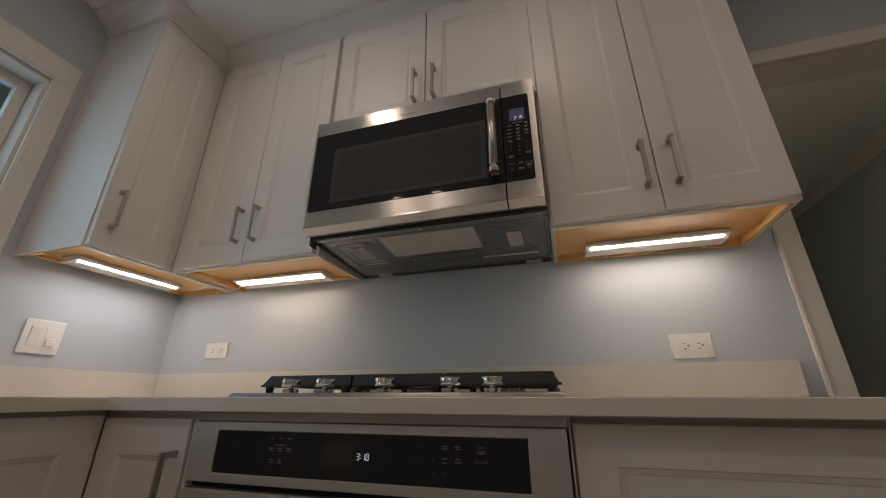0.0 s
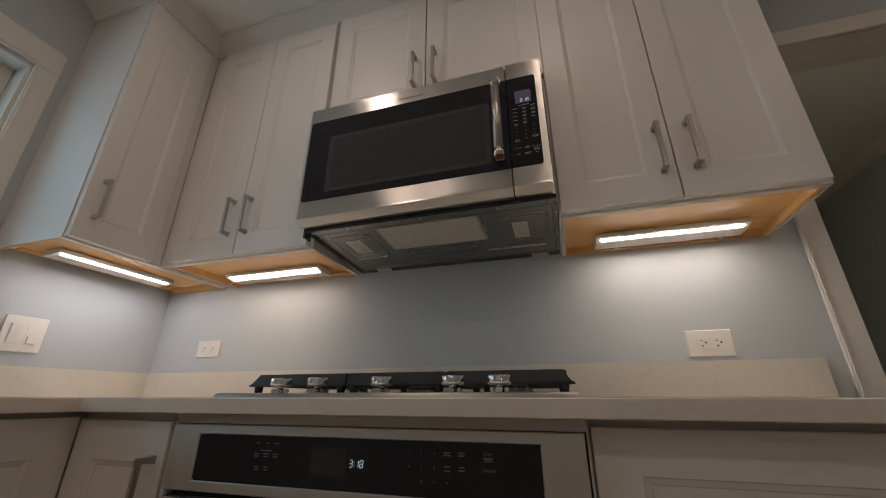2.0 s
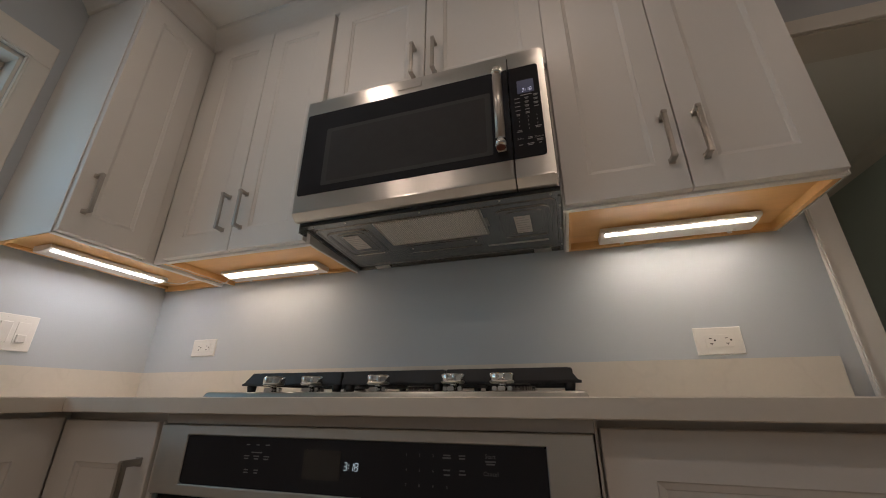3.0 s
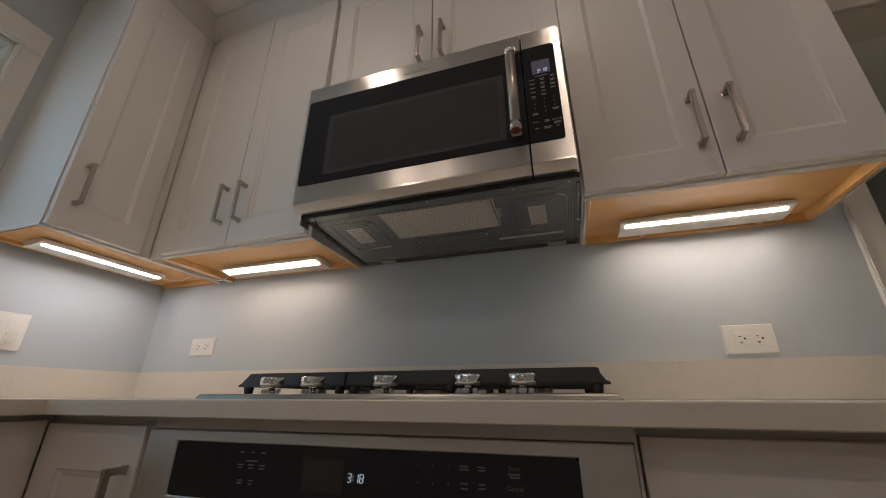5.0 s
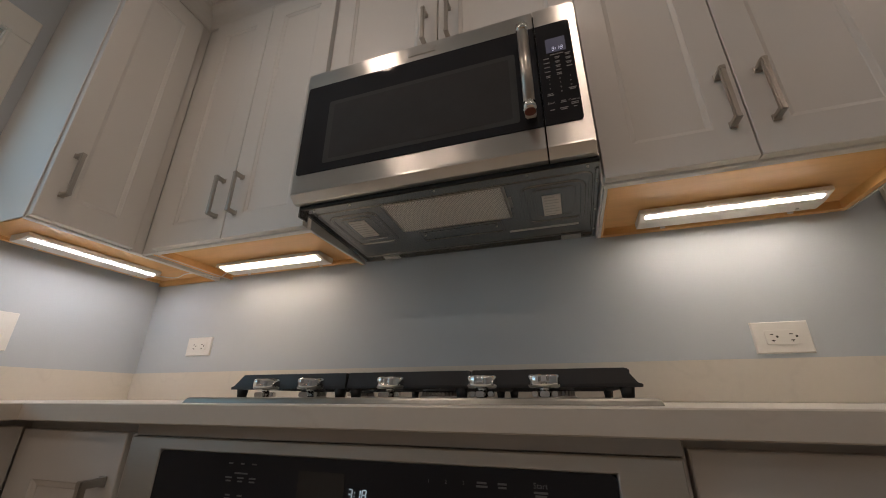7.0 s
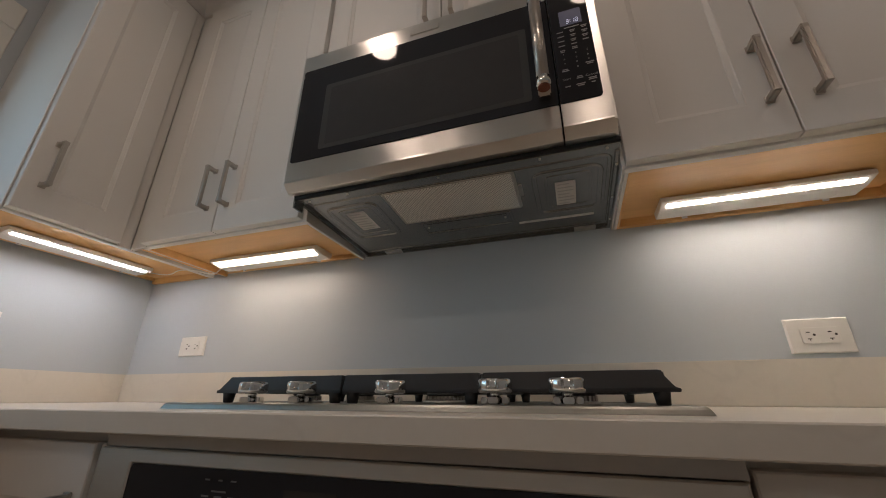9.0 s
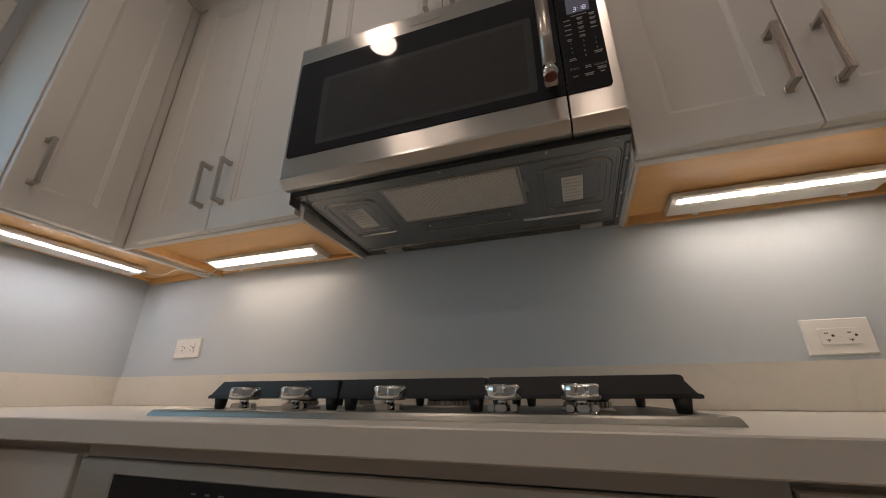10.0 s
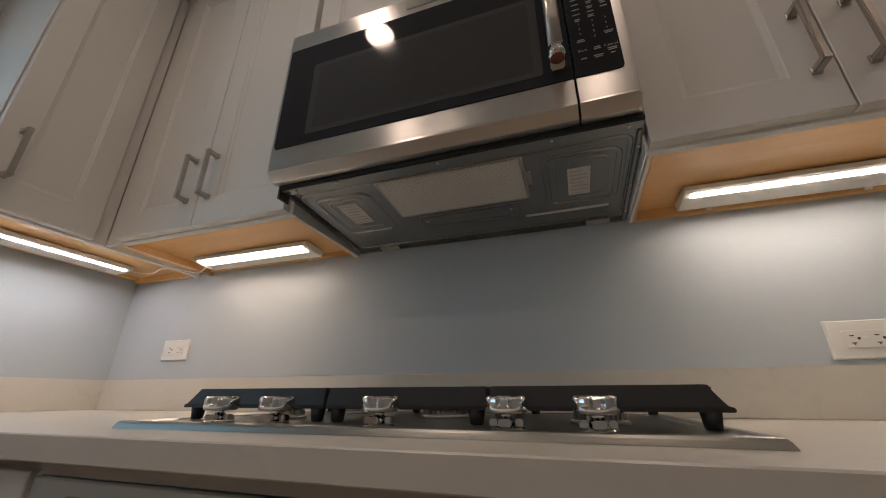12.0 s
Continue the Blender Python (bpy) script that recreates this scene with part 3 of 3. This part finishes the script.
bm = prism([(-0.372, MT - 0.002), (-0.004, MT - 0.002), (-0.004, under_z(-0.004)), (-0.372, under_z(-0.372))], "x", 0.9885, 1.7325, 0.0015)
part("body", bm, UNDER, mw, "dark grey coated casing")
XS = 1.631
DOORP = [(MF + 0.001, MT), (-0.373, MT), (-0.373, 1.4025), (-0.388, 1.4025), (MF - 0.002, 1.4205), (MF, 1.426)]
md = part("microwave_door", prism(DOORP, "x", MX0, XS - 0.0015, 0.0012), STEEL, mw, "brushed stainless door with a black glass pane")
cpb = prism(DOORP, "x", XS + 0.0015, MX1)
corner = [e for e in cpb.edges if all(v.co.x > MX1 - 0.001 and v.co.y < -0.38 for v in e.verts)]
bmesh.ops.bevel(cpb, geom=corner, offset=0.006, segments=6, affect="EDGES", clamp_overlap=True)
for f in cpb.faces:
    f.smooth = f.normal.x > 0.05 and f.normal.x < 0.98
cp = part("control_panel", cpb, STEEL, mw, "brushed stainless control side")
part("door_glass", plate(0.9875, XS - 0.0016, 1.4765, 1.7720, MF - 0.002, MF + 0.003, 0.008, (0, 1, 1, 0), 0.0006), GLASS, md, "black glass door face")
part("door_window", plate(1.066, 1.580, 1.500, 1.703, MF - 0.0025, MF, 0.006), SCREEN, md, "dark grey screen border")
part("door_screen", plate(1.083, 1.564, 1.512, 1.690, MF - 0.0029, MF - 0.0022, 0.005), INNER, md, "dark grey see-through screen")
kg = part("control_glass", plate(XS + 0.0016, 1.7115, 1.4765, 1.7720, MF - 0.002, MF + 0.003, 0.008, (1, 0, 0, 1), 0.0006), GLASS, cp, "black glass key panel")
part("badge", box(1.299, 1.376, MF - 0.0012, MF + 0.0012, 1.7915, 1.8085, 0.0008), STEEL, md, "plain brushed maker's plate")
part("seam", box(XS - 0.0014, XS + 0.0014, -0.392, -0.374, 1.404, MT - 0.001), GAP_AND_RUBBER, mw)
HX, HY = 1.605, -0.449
hb = cyl(HX, HY, 1.508, 1.720, 0.0122, bevel=0.001)
hd = part("door_handle", hb, NICKEL, md, "round brushed steel handle")
for za, zb in ((1.716, 1.738), (1.489, 1.512)):
    c = cyl(HX, HY, za, zb, 0.0143, bevel=0.002)
    box(HX - 0.012, HX + 0.012, HY, MF - 0.0005, za + 0.002, zb - 0.001, 0.002, 2, c)
    part("end_cap", c, CHROME, hd, "polished handle bracket")
part("medallion", cyl(HX, HY, 1.4872, 1.4892, 0.0115), COPPER, hd, "red-brown round medallion")
YK = MF - 0.0024
disp = part("display", plate(1.653, 1.697, 1.678, 1.7215, YK - 0.0003, YK + 0.0004, 0.002), LCD, kg, "dim blue lit display")
part("clock", digits("3:18", 1.6655, 1.688, 0.0105, YK - 0.0006), LCD_DIGIT, disp)
bm = bmesh.new()
for i, z in enumerate((1.662, 1.649, 1.636, 1.623)):
    for x, w in ((1.6505, 0.013), (1.675, 0.011), (1.6985, 0.012)):
        bar(x, z + (0.005 if x > 1.69 else 0), w, 0.0022, YK, bm)
        if x > 1.66 and i < 3:
            bar(x, z - 0.004 + (0.005 if x > 1.69 else 0), w * 0.7, 0.0018, YK, bm)
for x, z, w in ((1.675, 1.671, 0.030), (1.6505, 1.610, 0.010), (1.6505, 1.606, 0.008), (1.675, 1.614, 0.010), (1.675, 1.610, 0.011),
                (1.6505, 1.5585, 0.011), (1.6505, 1.5545, 0.014), (1.698, 1.5650, 0.016), (1.698, 1.5610, 0.012), (1.675, 1.5340, 0.010), (1.675, 1.5300, 0.012),
                (1.6505, 1.5140, 0.010), (1.675, 1.5150, 0.017), (1.675, 1.5110, 0.013), (1.698, 1.5245, 0.015), (1.698, 1.5205, 0.015), (1.698, 1.5130, 0.007)):
    bar(x, z, w, 0.0020, YK, bm)
tagged(part("key_print", bm, PRINT, kg, "small illegible key captions as bars"), kind="stuff")
for i, ch in enumerate("1234567890"):
    x = (1.6515, 1.675, 1.697)[i % 3] if i < 9 else 1.675
    z = 1.5985 - 0.0128 * (i // 3) if i < 9 else 1.5600
    part("key_figure", text_bm(ch, x, z, 0.0068, YK), PRINT, kg)
part("key_word", text_bm("Start", 1.6505, 1.5330, 0.0082, YK), PRINT, kg)
part("key_word", text_bm("Cancel", 1.697, 1.5320, 0.0082, YK), PRINT, kg)


def under(x0, x1, y0, y1, drop0, drop1, mat, name, label="", bevel=0.0006, skew=0.0):
    """A flat piece on the sloping underside, from drop0 to drop1 below it."""
    b = box(x0, x1, y0, y1, -drop1, -drop0, bevel)
    for v in b.verts:
        v.co.x += skew * (v.co.y - (y0 + y1) / 2)
        v.co.z += under_z(v.co.y)
    return part(name, b, mat, mw, label)


def bead(x0, x1, y0, y1, r, w, high, name, mat=None):
    """A pressed bead round a rectangle with rounded corners: a half-round ridge on the sloping underside."""
    b = bmesh.new()
    cx, cy, rows = (x0 + x1) / 2, (y0 + y1) / 2, []
    for k in range(7):
        a = math.pi * k / 6
        d, drop = -w / 2 * math.cos(a), high * math.sin(a) - 0.0006
        pts = rounded(x1 - x0 + 2 * d, y1 - y0 + 2 * d, r + d, 6)
        rows.append([b.verts.new((cx + p, cy + q, under_z(cy + q) - drop)) for p, q in pts])
    n = len(rows[0])
    for lo, hi in zip(rows, rows[1:]):
        for i in range(n):
            b.faces.new((lo[i], lo[(i + 1) % n], hi[(i + 1) % n], hi[i])).smooth = True
    bmesh.ops.recalc_face_normals(b, faces=b.faces)
    for f in b.faces:
        if sum(q.normal.z for q in b.faces) > 0:
            bmesh.ops.reverse_faces(b, faces=b.faces)
        break
    return part(name, b, mat or UNDER, mw)


under(0.9885, 1.7325, -0.3645, -0.345, -0.001, 0.004, UNDER, "front_rim")
# shade of the gap below the door, put in as a black strip
under(0.9890, 1.7320, -0.3728, -0.365, -0.004, 0.0042, GAP_AND_RUBBER, "front_gap_shade", "black strip standing in for the shaded gap behind the door")
under(0.9885, 0.996, -0.344, -0.006, -0.001, 0.007, UNDER, "side_rim")
under(1.725, 1.7325, -0.344, -0.006, -0.001, 0.007, UNDER, "side_rim")
under(0.9965, 1.7245, -0.012, -0.006, -0.001, 0.007, UNDER, "back_rim")
under(1.208, 1.514, -0.322, -0.180, 0.0, 0.004, FILTER, "vent_filter", "woven aluminium grease filter")
under(1.5225, 1.531, -0.272, -0.225, 0.0, 0.0032, NICKEL, "filter_tab")
bead(1.240, 1.487, -0.160, -0.098, 0.008, 0.008, 0.0035, "lamp_recess")
under(1.252, 1.475, -0.150, -0.110, 0.0, 0.0012, UNDER, "lamp_cover")
for x0, x1 in ((1.030, 1.165), (1.560, 1.700)):
    bead(x0, x1, -0.300, -0.125, 0.022, 0.012, 0.0042, "embossed_rib")
    bead(x0 + 0.024, x1 - 0.020, -0.282, -0.150, 0.014, 0.007, 0.0022, "embossed_rib")
bead(1.0065, 1.7165, -0.328, -0.030, 0.018, 0.010, 0.0030, "pressed_edge")
bead(1.204, 1.518, -0.326, -0.176, 0.004, 0.008, 0.0046, "filter_frame", NICKEL)
for lab in ((1.068, 1.122, -0.268, -0.172), (1.603, 1.648, -0.256, -0.155)):
    pl = under(*lab, 0.0, 0.0012, LABEL, "rating_label", "pale printed label, illegible")
    bmk = bmesh.new()
    for i in range(7):
        yy = lab[2] + 0.010 + i * (lab[3] - lab[2] - 0.018) / 6
        zz = under_z(yy) - 0.0015
        box(lab[0] + 0.005, lab[1] - (0.005 if i % 3 else 0.014), yy - 0.0022, yy + 0.0022, zz - 0.0002, zz + 0.0002, bm=bmk)
    part("label_print", bmk, LABEL_INK, pl)
under(1.500, 1.690, -0.094, -0.084, 0.0, 0.0014, LABEL, "label_strip", "narrow pale notice strip")
for x0 in (1.065, 1.640):
    under(x0, x0 + 0.055, -0.030, -0.010, 0.004, 0.0085, STEEL, "mounting_tab")
for x, y in ((1.02, -0.355), (1.13, -0.358), (1.36, -0.358), (1.58, -0.358), (1.708, -0.355), (1.7288, -0.30), (1.7288, -0.17), (1.7288, -0.06), (0.9925, -0.27), (0.9925, -0.12), (1.255, -0.135), (1.47, -0.135)):
    s = moved(cyl(0, 0, -0.003, 0.003, 0.0028, bevel=0.0008, n=16), pose(x, y, under_z(y) - (0.0045 if y < -0.345 else 0.0075 if x > 1.725 or x < 1.0 else 0.002)))
    part("screw", s, NICKEL, mw)
part("side_bracket", box(0.9830, 0.9875, -0.370, -0.335, 1.374, 1.408, 0.001), UNDER, mw)

# ---- gas cooktop ----
CX = 1.352
ct = thing("cooktop", (CX, -0.31, CT), "five-burner stainless gas cooktop with black iron grates, set in the counter", "cooktop")
TX0, TX1, TY0, TY1, TZ = 0.974, 1.727, -0.570, -0.070, 0.9307
def rim(d, z):
    return (TX0 + d, TX1 - d, TY0 + d, TY1 - d, z)


tray = ringed([rim(0, CT + 0.0002), rim(0.0006, CT + 0.0018), rim(0.0026, CT + 0.0058), rim(0.0045, TZ - 0.0011), rim(0.0062, TZ - 0.0003), rim(0.0085, TZ), rim(0.016, TZ), rim(0.021, TZ - 0.0024)])
for v in tray.verts:
    v.co.y, v.co.z = v.co.z, v.co.y
bmesh.ops.recalc_face_normals(tray, faces=tray.faces)
part("tray", tray, TRAY, ct, "dull brushed stainless drip tray")
KY = -0.525


def knob(x, turn):
    """Collar, stem and a bar-shaped grip with rounded ends and scooped flanks."""
    z = TZ - 0.002
    base = cyl(x, KY, z, z + 0.002, 0.0185, bevel=0.0008)
    k = part("knob", base, CHROME, ct, "polished chrome control knob")
    collar = bmesh.new()
    for i in range(4):
        a = radians(turn + 90 * i)
        join(collar, moved(box(-0.0065, 0.0065, -0.004, 0.004, 0, 0.0075, 0.0012, 2), pose(x + 0.0135 * math.cos(a), KY + 0.0135 * math.sin(a), z + 0.0028, 0, 0, math.degrees(a) + 90)))
    join(collar, cyl(x, KY, z + 0.0028, z + 0.0095, 0.0085, bevel=0.001))
    part("collar", collar, CHROME, k)
    part("stem", cyl(x, KY, z + 0.009, z + 0.018, 0.0062, n=20), CHROME, k)
    g, rows, n = bmesh.new(), [], 56
    for f, k_r in ((0.0, 0.86), (0.05, 0.94), (0.14, 0.985), (0.28, 1.0), (0.45, 1.0), (0.62, 1.0), (0.78, 0.99), (0.88, 0.965), (0.95, 0.92), (1.0, 0.83)):
        row = []
        for i in range(n):
            a = 2 * math.pi * i / n
            r = 0.0220 * k_r
            off = abs((a - 1.5 * math.pi + math.pi) % (2 * math.pi) - math.pi)
            if f > 0.4 and off < 0.30:
                r -= 0.0055 * min(1.0, (0.30 - off) / 0.08)
            row.append(g.verts.new((r * math.cos(a), r * math.sin(a) * 0.97, f * 0.0175)))
        rows.append(row)
    for lo, hi in zip(rows, rows[1:]):
        for i in range(n):
            g.faces.new((lo[i], lo[(i + 1) % n], hi[(i + 1) % n], hi[i])).smooth = True
    g.faces.new(rows[0][::-1]), g.faces.new(rows[-1])
    g.normal_update()
    for e in g.edges:
        e.smooth = e.calc_face_angle(0) < radians(40)
    moved(g, pose(x, KY, z + 0.0150, 0, 0, turn))
    part("grip", g, CHROME, k)


for x, turn in ((CX - 0.243, 10), (CX - 0.151, 6), (CX - 0.002, 0), (CX + 0.147, 0), (CX + 0.236, 4)):
    knob(x, turn)

# burners
for x, y, r in ((1.11, -0.39, 0.026), (1.11, -0.19, 0.032), (CX, -0.28, 0.040), (1.595, -0.39, 0.032), (1.595, -0.19, 0.026)):
    b = part("burner", cyl(x, y, TZ - 0.002, TZ + 0.003, r + 0.006, r + 0.002, bevel=0.001), STEEL, ct, "brushed burner base")
    teeth = cyl(x, y, TZ + 0.003, TZ + 0.0075, r * 0.9, bevel=0.0005)
    for i in range(28):
        a = 2 * math.pi * i / 28
        join(teeth, moved(box(-0.0016, 0.0016, -0.003, 0.003, 0, 0.0075), pose(x + r * math.cos(a) * 0.93, y + r * math.sin(a) * 0.93, TZ + 0.003, 0, 0, math.degrees(a) + 90)))
    part("burner_crown", teeth, NICKEL, b, "toothed burner ring")
    part("burner_cap", cyl(x, y, TZ + 0.0105, TZ + 0.0165, r * 0.98, bevel=0.002), IRON, b, "black enamelled cap")
part("igniter", box(1.482, 1.490, -0.462, -0.455, TZ - 0.002, TZ + 0.010, 0.001), CHROME, ct)

# grates
GZ0, GZ1, GF, GB = 0.9452, 0.9725, -0.468, -0.095


def grate(x0, x1, slope_l, slope_r):
    """One cast section: an outer frame whose front bar leans in, four feet and fingers towards the burners."""
    sl, sr = (0.019 if slope_l else 0.002), (0.015 if slope_r else 0.002)
    lip_l, lip_r = (0.006 if slope_l else 0.0), (0.006 if slope_r else 0.0)
    front = prism([(x0 - lip_l, GZ0), (x1 + lip_r, GZ0), (x1 + lip_r, GZ0 + 0.0045), (x1, GZ0 + 0.006), (x1 - sr, GZ1), (x0 + sl, GZ1), (x0, GZ0 + 0.006), (x0 - lip_l, GZ0 + 0.0045)], "y", GF - 0.006, GF + 0.008)
    for v in front.verts:
        if v.co.z > GZ0 + 0.007:
            v.co.y += 0.004 if v.co.y < GF else 0.0
    bmesh.ops.bevel(front, geom=front.edges[:], offset=0.0012, segments=2, affect="EDGES", clamp_overlap=True)
    g = part("grate", front, IRON, ct, "black cast-iron grate section")
    part("frame_bar", box(x0 + sl * 0.5, x1 - sr * 0.5, GB - 0.008, GB + 0.006, GZ0, GZ1, 0.002, 2), IRON, g)
    for xa in (x0 + sl * 0.5, x1 - sr * 0.5 - 0.012):
        part("frame_bar", box(xa, xa + 0.012, GF + 0.0085, GB - 0.0085, GZ0, GZ1, 0.002, 2), IRON, g)
    xm = (x0 + x1) / 2
    for y in (-0.395, -0.29, -0.19):
        for xa, xb in ((x0 + 0.022, xm - 0.030), (xm + 0.030, x1 - 0.022)):
            part("finger", box(xa, xb, y - 0.005, y + 0.005, GZ0 + 0.004, GZ1, 0.002, 2), IRON, g)
    for ya, yb in ((GF + 0.0085, -0.42), (-0.16, GB - 0.0085)):
        part("finger", box(xm - 0.005, xm + 0.005, ya, yb, GZ0 + 0.004, GZ1, 0.002, 2), IRON, g)
    for xa, s in ((x0 + 0.015, slope_l), (x1 - 0.015, slope_r)):
        for y in (GF + 0.004, GB - 0.004):
            part("foot", cyl(xa, y, TZ - 0.002, GZ0 + 0.001, 0.0080, 0.0105, n=20, bevel=0.001), GAP_AND_RUBBER, g, "tapered rubber foot")


grate(0.983, 1.2365, True, False)
grate(1.2395, 1.4665, False, False)
grate(1.4695, 1.716, False, True)

# ---- outlets and switches ----


def outlet(name, x0, x1, z0, z1, label):
    """A plate laid sideways with two sockets."""
    o = thing(name, ((x0 + x1) / 2, 0, z0), label, "outlet", "wall outlets")
    part("cover_plate", ringed([(x0, x1, z0, z1, -0.0005), (x0, x1, z0, z1, -0.003), (x0 + 0.0025, x1 - 0.0025, z0 + 0.0025, z1 - 0.0025, -0.0062)]), PLASTIC, o)
    xc, zc, k = (x0 + x1) / 2, (z0 + z1) / 2, (x1 - x0) / 0.114
    face = part("socket_face", plate(xc - 0.0335 * k, xc + 0.0335 * k, zc - 0.0165 * k, zc + 0.0165 * k, -0.0085, -0.006, 0.003, bevel=0.0006), PLASTIC, o)
    for s in (-1, 1):
        xs = xc + s * 0.019 * k
        b = box(xs - 0.0045, xs + 0.0020, -0.0089, -0.0083, zc + 0.0055, zc + 0.0075)
        box(xs - 0.0045, xs + 0.0030, -0.0089, -0.0083, zc - 0.0082, zc - 0.0064, bm=b)
        box(xs - 0.0015, xs + 0.0003, -0.0089, -0.0083, zc - 0.0110, zc - 0.0064, bm=b)
        part("slots", b, SLOT, face)
        part("ground_hole", moved(cyl(0, 0, -0.0003, 0.0003, 0.0025, n=16), pose(xs + 0.0085, -0.0087, zc + 0.001, 90, 0, 0)), SLOT, face)
        part("screw", moved(cyl(0, 0, -0.0006, 0.0006, 0.0028, n=16), pose(xc + s * 0.0485 * k, -0.0066, zc, 90, 0, 0)), PLASTIC, o)
    part("test_button", box(xc - 0.004, xc + 0.004, -0.0091, -0.0083, zc - 0.002, zc + 0.004, 0.0003), PLASTIC, face)
    return o


outlet("wall_outlet", 2.0455, 2.1585, 1.0275, 1.1005, "white double outlet in a sideways plate near the doorway")
outlet("wall_outlet", 0.2435, 0.3605, 1.0750, 1.1425, "white double outlet in a sideways plate near the corner")

sw = thing("light_switch", (0, -0.456, 1.06), "white two-gang plate with a rocker and a dimmer switch", "switch")
Y0, Y1, S0, S1 = -0.513, -0.399, 1.060, 1.174


def on_left(x0, x1, y0, y1, z0, z1, bevel=0.0):
    return box(x0, x1, y0, y1, z0, z1, bevel)


part("cover_plate", on_left(0.0005, 0.006, Y0, Y1, S0, S1, 0.002), PLASTIC, sw)
for yc, kind_ in ((-0.479, 0), (-0.433, 1)):
    part("switch_frame", on_left(0.0055, 0.0072, yc - 0.0168, yc + 0.0168, 1.0835, 1.1505, 0.0006), PLASTIC, sw)
    if not kind_:
        b = on_left(0.006, 0.010, yc - 0.0150, yc + 0.0150, 1.0855, 1.1485, 0.001)
        for v in b.verts:
            v.co.x += 0.0025 * (v.co.z - 1.117) / 0.032 if v.co.x > 0.008 else 0
        part("rocker", b, PLASTIC, sw)
    else:
        part("dimmer_slide", on_left(0.0065, 0.0145, yc - 0.0125, yc + 0.0125, 1.0865, 1.1120, 0.002), PLASTIC, sw)
for y in (-0.479, -0.433):
    for z in (1.070, 1.164):
        part("screw", moved(cyl(0, 0, -0.0006, 0.0006, 0.0028, n=16), pose(0.0062, y, z, 0, 90, 0)), PLASTIC, sw)

# ---- under-cabinet light bars ----


def light_bar(length, led, place, label, lit=(-0.076, -0.063)):
    """Built along x with its rear edge on y = 0 and its top on z = 0, then placed."""
    loc = place.translation
    t = thing("light_bar", loc, label, "light", "under-cabinet lights")
    h = 0.0225
    prof = [(0.0, -0.0015), (-0.084, -0.0015), (-0.088, -0.005), (-0.088, -0.0145), (-0.046, -h), (-0.004, -h), (0.0, -0.013)]
    part("housing", moved(prism(prof, "x", 0.0, length, 0.001), place), PLASTIC, t, "white plastic housing")
    glow = box(0.014, length - 0.014, *lit, -0.0012, -0.0001, 0.0003)
    for v in glow.verts:
        v.co.z += -0.0145 - (v.co.y + 0.088) / 0.042 * (h - 0.0145)
    part("diffuser", moved(glow, place), led, t, "lit frosted diffuser")
    part("button", moved(cyl(length - 0.045, -0.020, -h - 0.003, -h + 0.001, 0.0035, n=16), place), PLASTIC, t)
    for x in (0.06, length - 0.055):
        part("clip", moved(box(x, x + 0.012, 0.0002, 0.005, -h - 0.002, -0.004, 0.001), place), PLASTIC, t)
    return t


BZ = ZB + 0.0215
light_bar(0.400, LED_MID, pose(1.838, -0.034, BZ), "slim white light bar, lit neutral, under the cabinet")
light_bar(0.430, LED_WARM, pose(0.446, -0.042, BZ), "slim white light bar, lit warm, under the cabinet", (-0.083, -0.051))
light_bar(0.400, LED_COOL, pose(0.075, -0.520, BZ, 0, 0, 90) @ Matrix.Translation((0, 0, 0)), "slim white light bar, lit cool, under the cabinet")


def cable(name, points, r, mat, label):
    cu = bpy.data.curves.new(name, "CURVE")
    cu.dimensions, cu.bevel_depth, cu.bevel_resolution, cu.resolution_u = "3D", r, 2, 6
    sp = cu.splines.new("NURBS")
    sp.points.add(len(points) - 1)
    for p, q in zip(sp.points, points):
        p.co = (*q, 1)
    sp.use_endpoint_u, sp.order_u = True, 3
    tmp = new("cable_tmp", cu)
    me = bpy.data.meshes.new_from_object(tmp)
    bpy.data.objects.remove(tmp)
    me.materials.append(mat)
    ob = new(name, me)
    return tagged(ob, label, "cable")


cable("cable", [(0.120, -0.118, BZ - 0.010), (0.150, -0.085, BZ - 0.016), (0.200, -0.075, BZ - 0.017), (0.270, -0.105, BZ - 0.014), (0.340, -0.095, BZ - 0.020), (0.372, -0.070, BZ - 0.029),
                (0.398, -0.060, BZ - 0.030), (0.425, -0.068, BZ - 0.022), (0.452, -0.080, BZ - 0.016)], 0.0021, PLASTIC, "thin white cable sagging between two light bars")

# ---- ceiling downlights, some added out of view as fill ----


def downlight(x, y, lens):
    t = thing("downlight", (x, y, CEILING), "round white recessed ceiling light, lit warm; some added as unseen fill", "light", "ceiling lights")
    ring = bmesh.new()
    a = cyl(x, y, CEILING - 0.006, CEILING - 0.0006, 0.088, 0.092, n=40)
    join(ring, a)
    part("trim_ring", ring, PLASTIC, t)
    part("lens", cyl(x, y, CEILING - 0.0085, CEILING - 0.0064, 0.060, n=40), lens, t, "lit lens")


# lamps at x=2.90 and y=-3.15 are unseen, added as fill for walls and fronts
for x, y, lens in ((0.930, -0.905, DOWN_DIM), (1.80, -0.905, DOWN_LOW), (2.90, -0.905, DOWN_LOW), (0.575, -2.03, DOWN_LOW), (0.915, -2.03, DOWN_LOW), (1.90, -2.03, DOWN_LOW), (2.90, -2.03, DOWN_LOW),
                   (0.915, -3.15, REAR_FILL_LENS), (1.88, -3.15, REAR_FILL_LENS), (2.90, -3.15, DOWN_LOW)):
    downlight(x, y, lens)
# unseen fill lamp, added to brighten the hall beyond the doorway
downlight(2.95, 0.50, HALL_FILL_LENS)
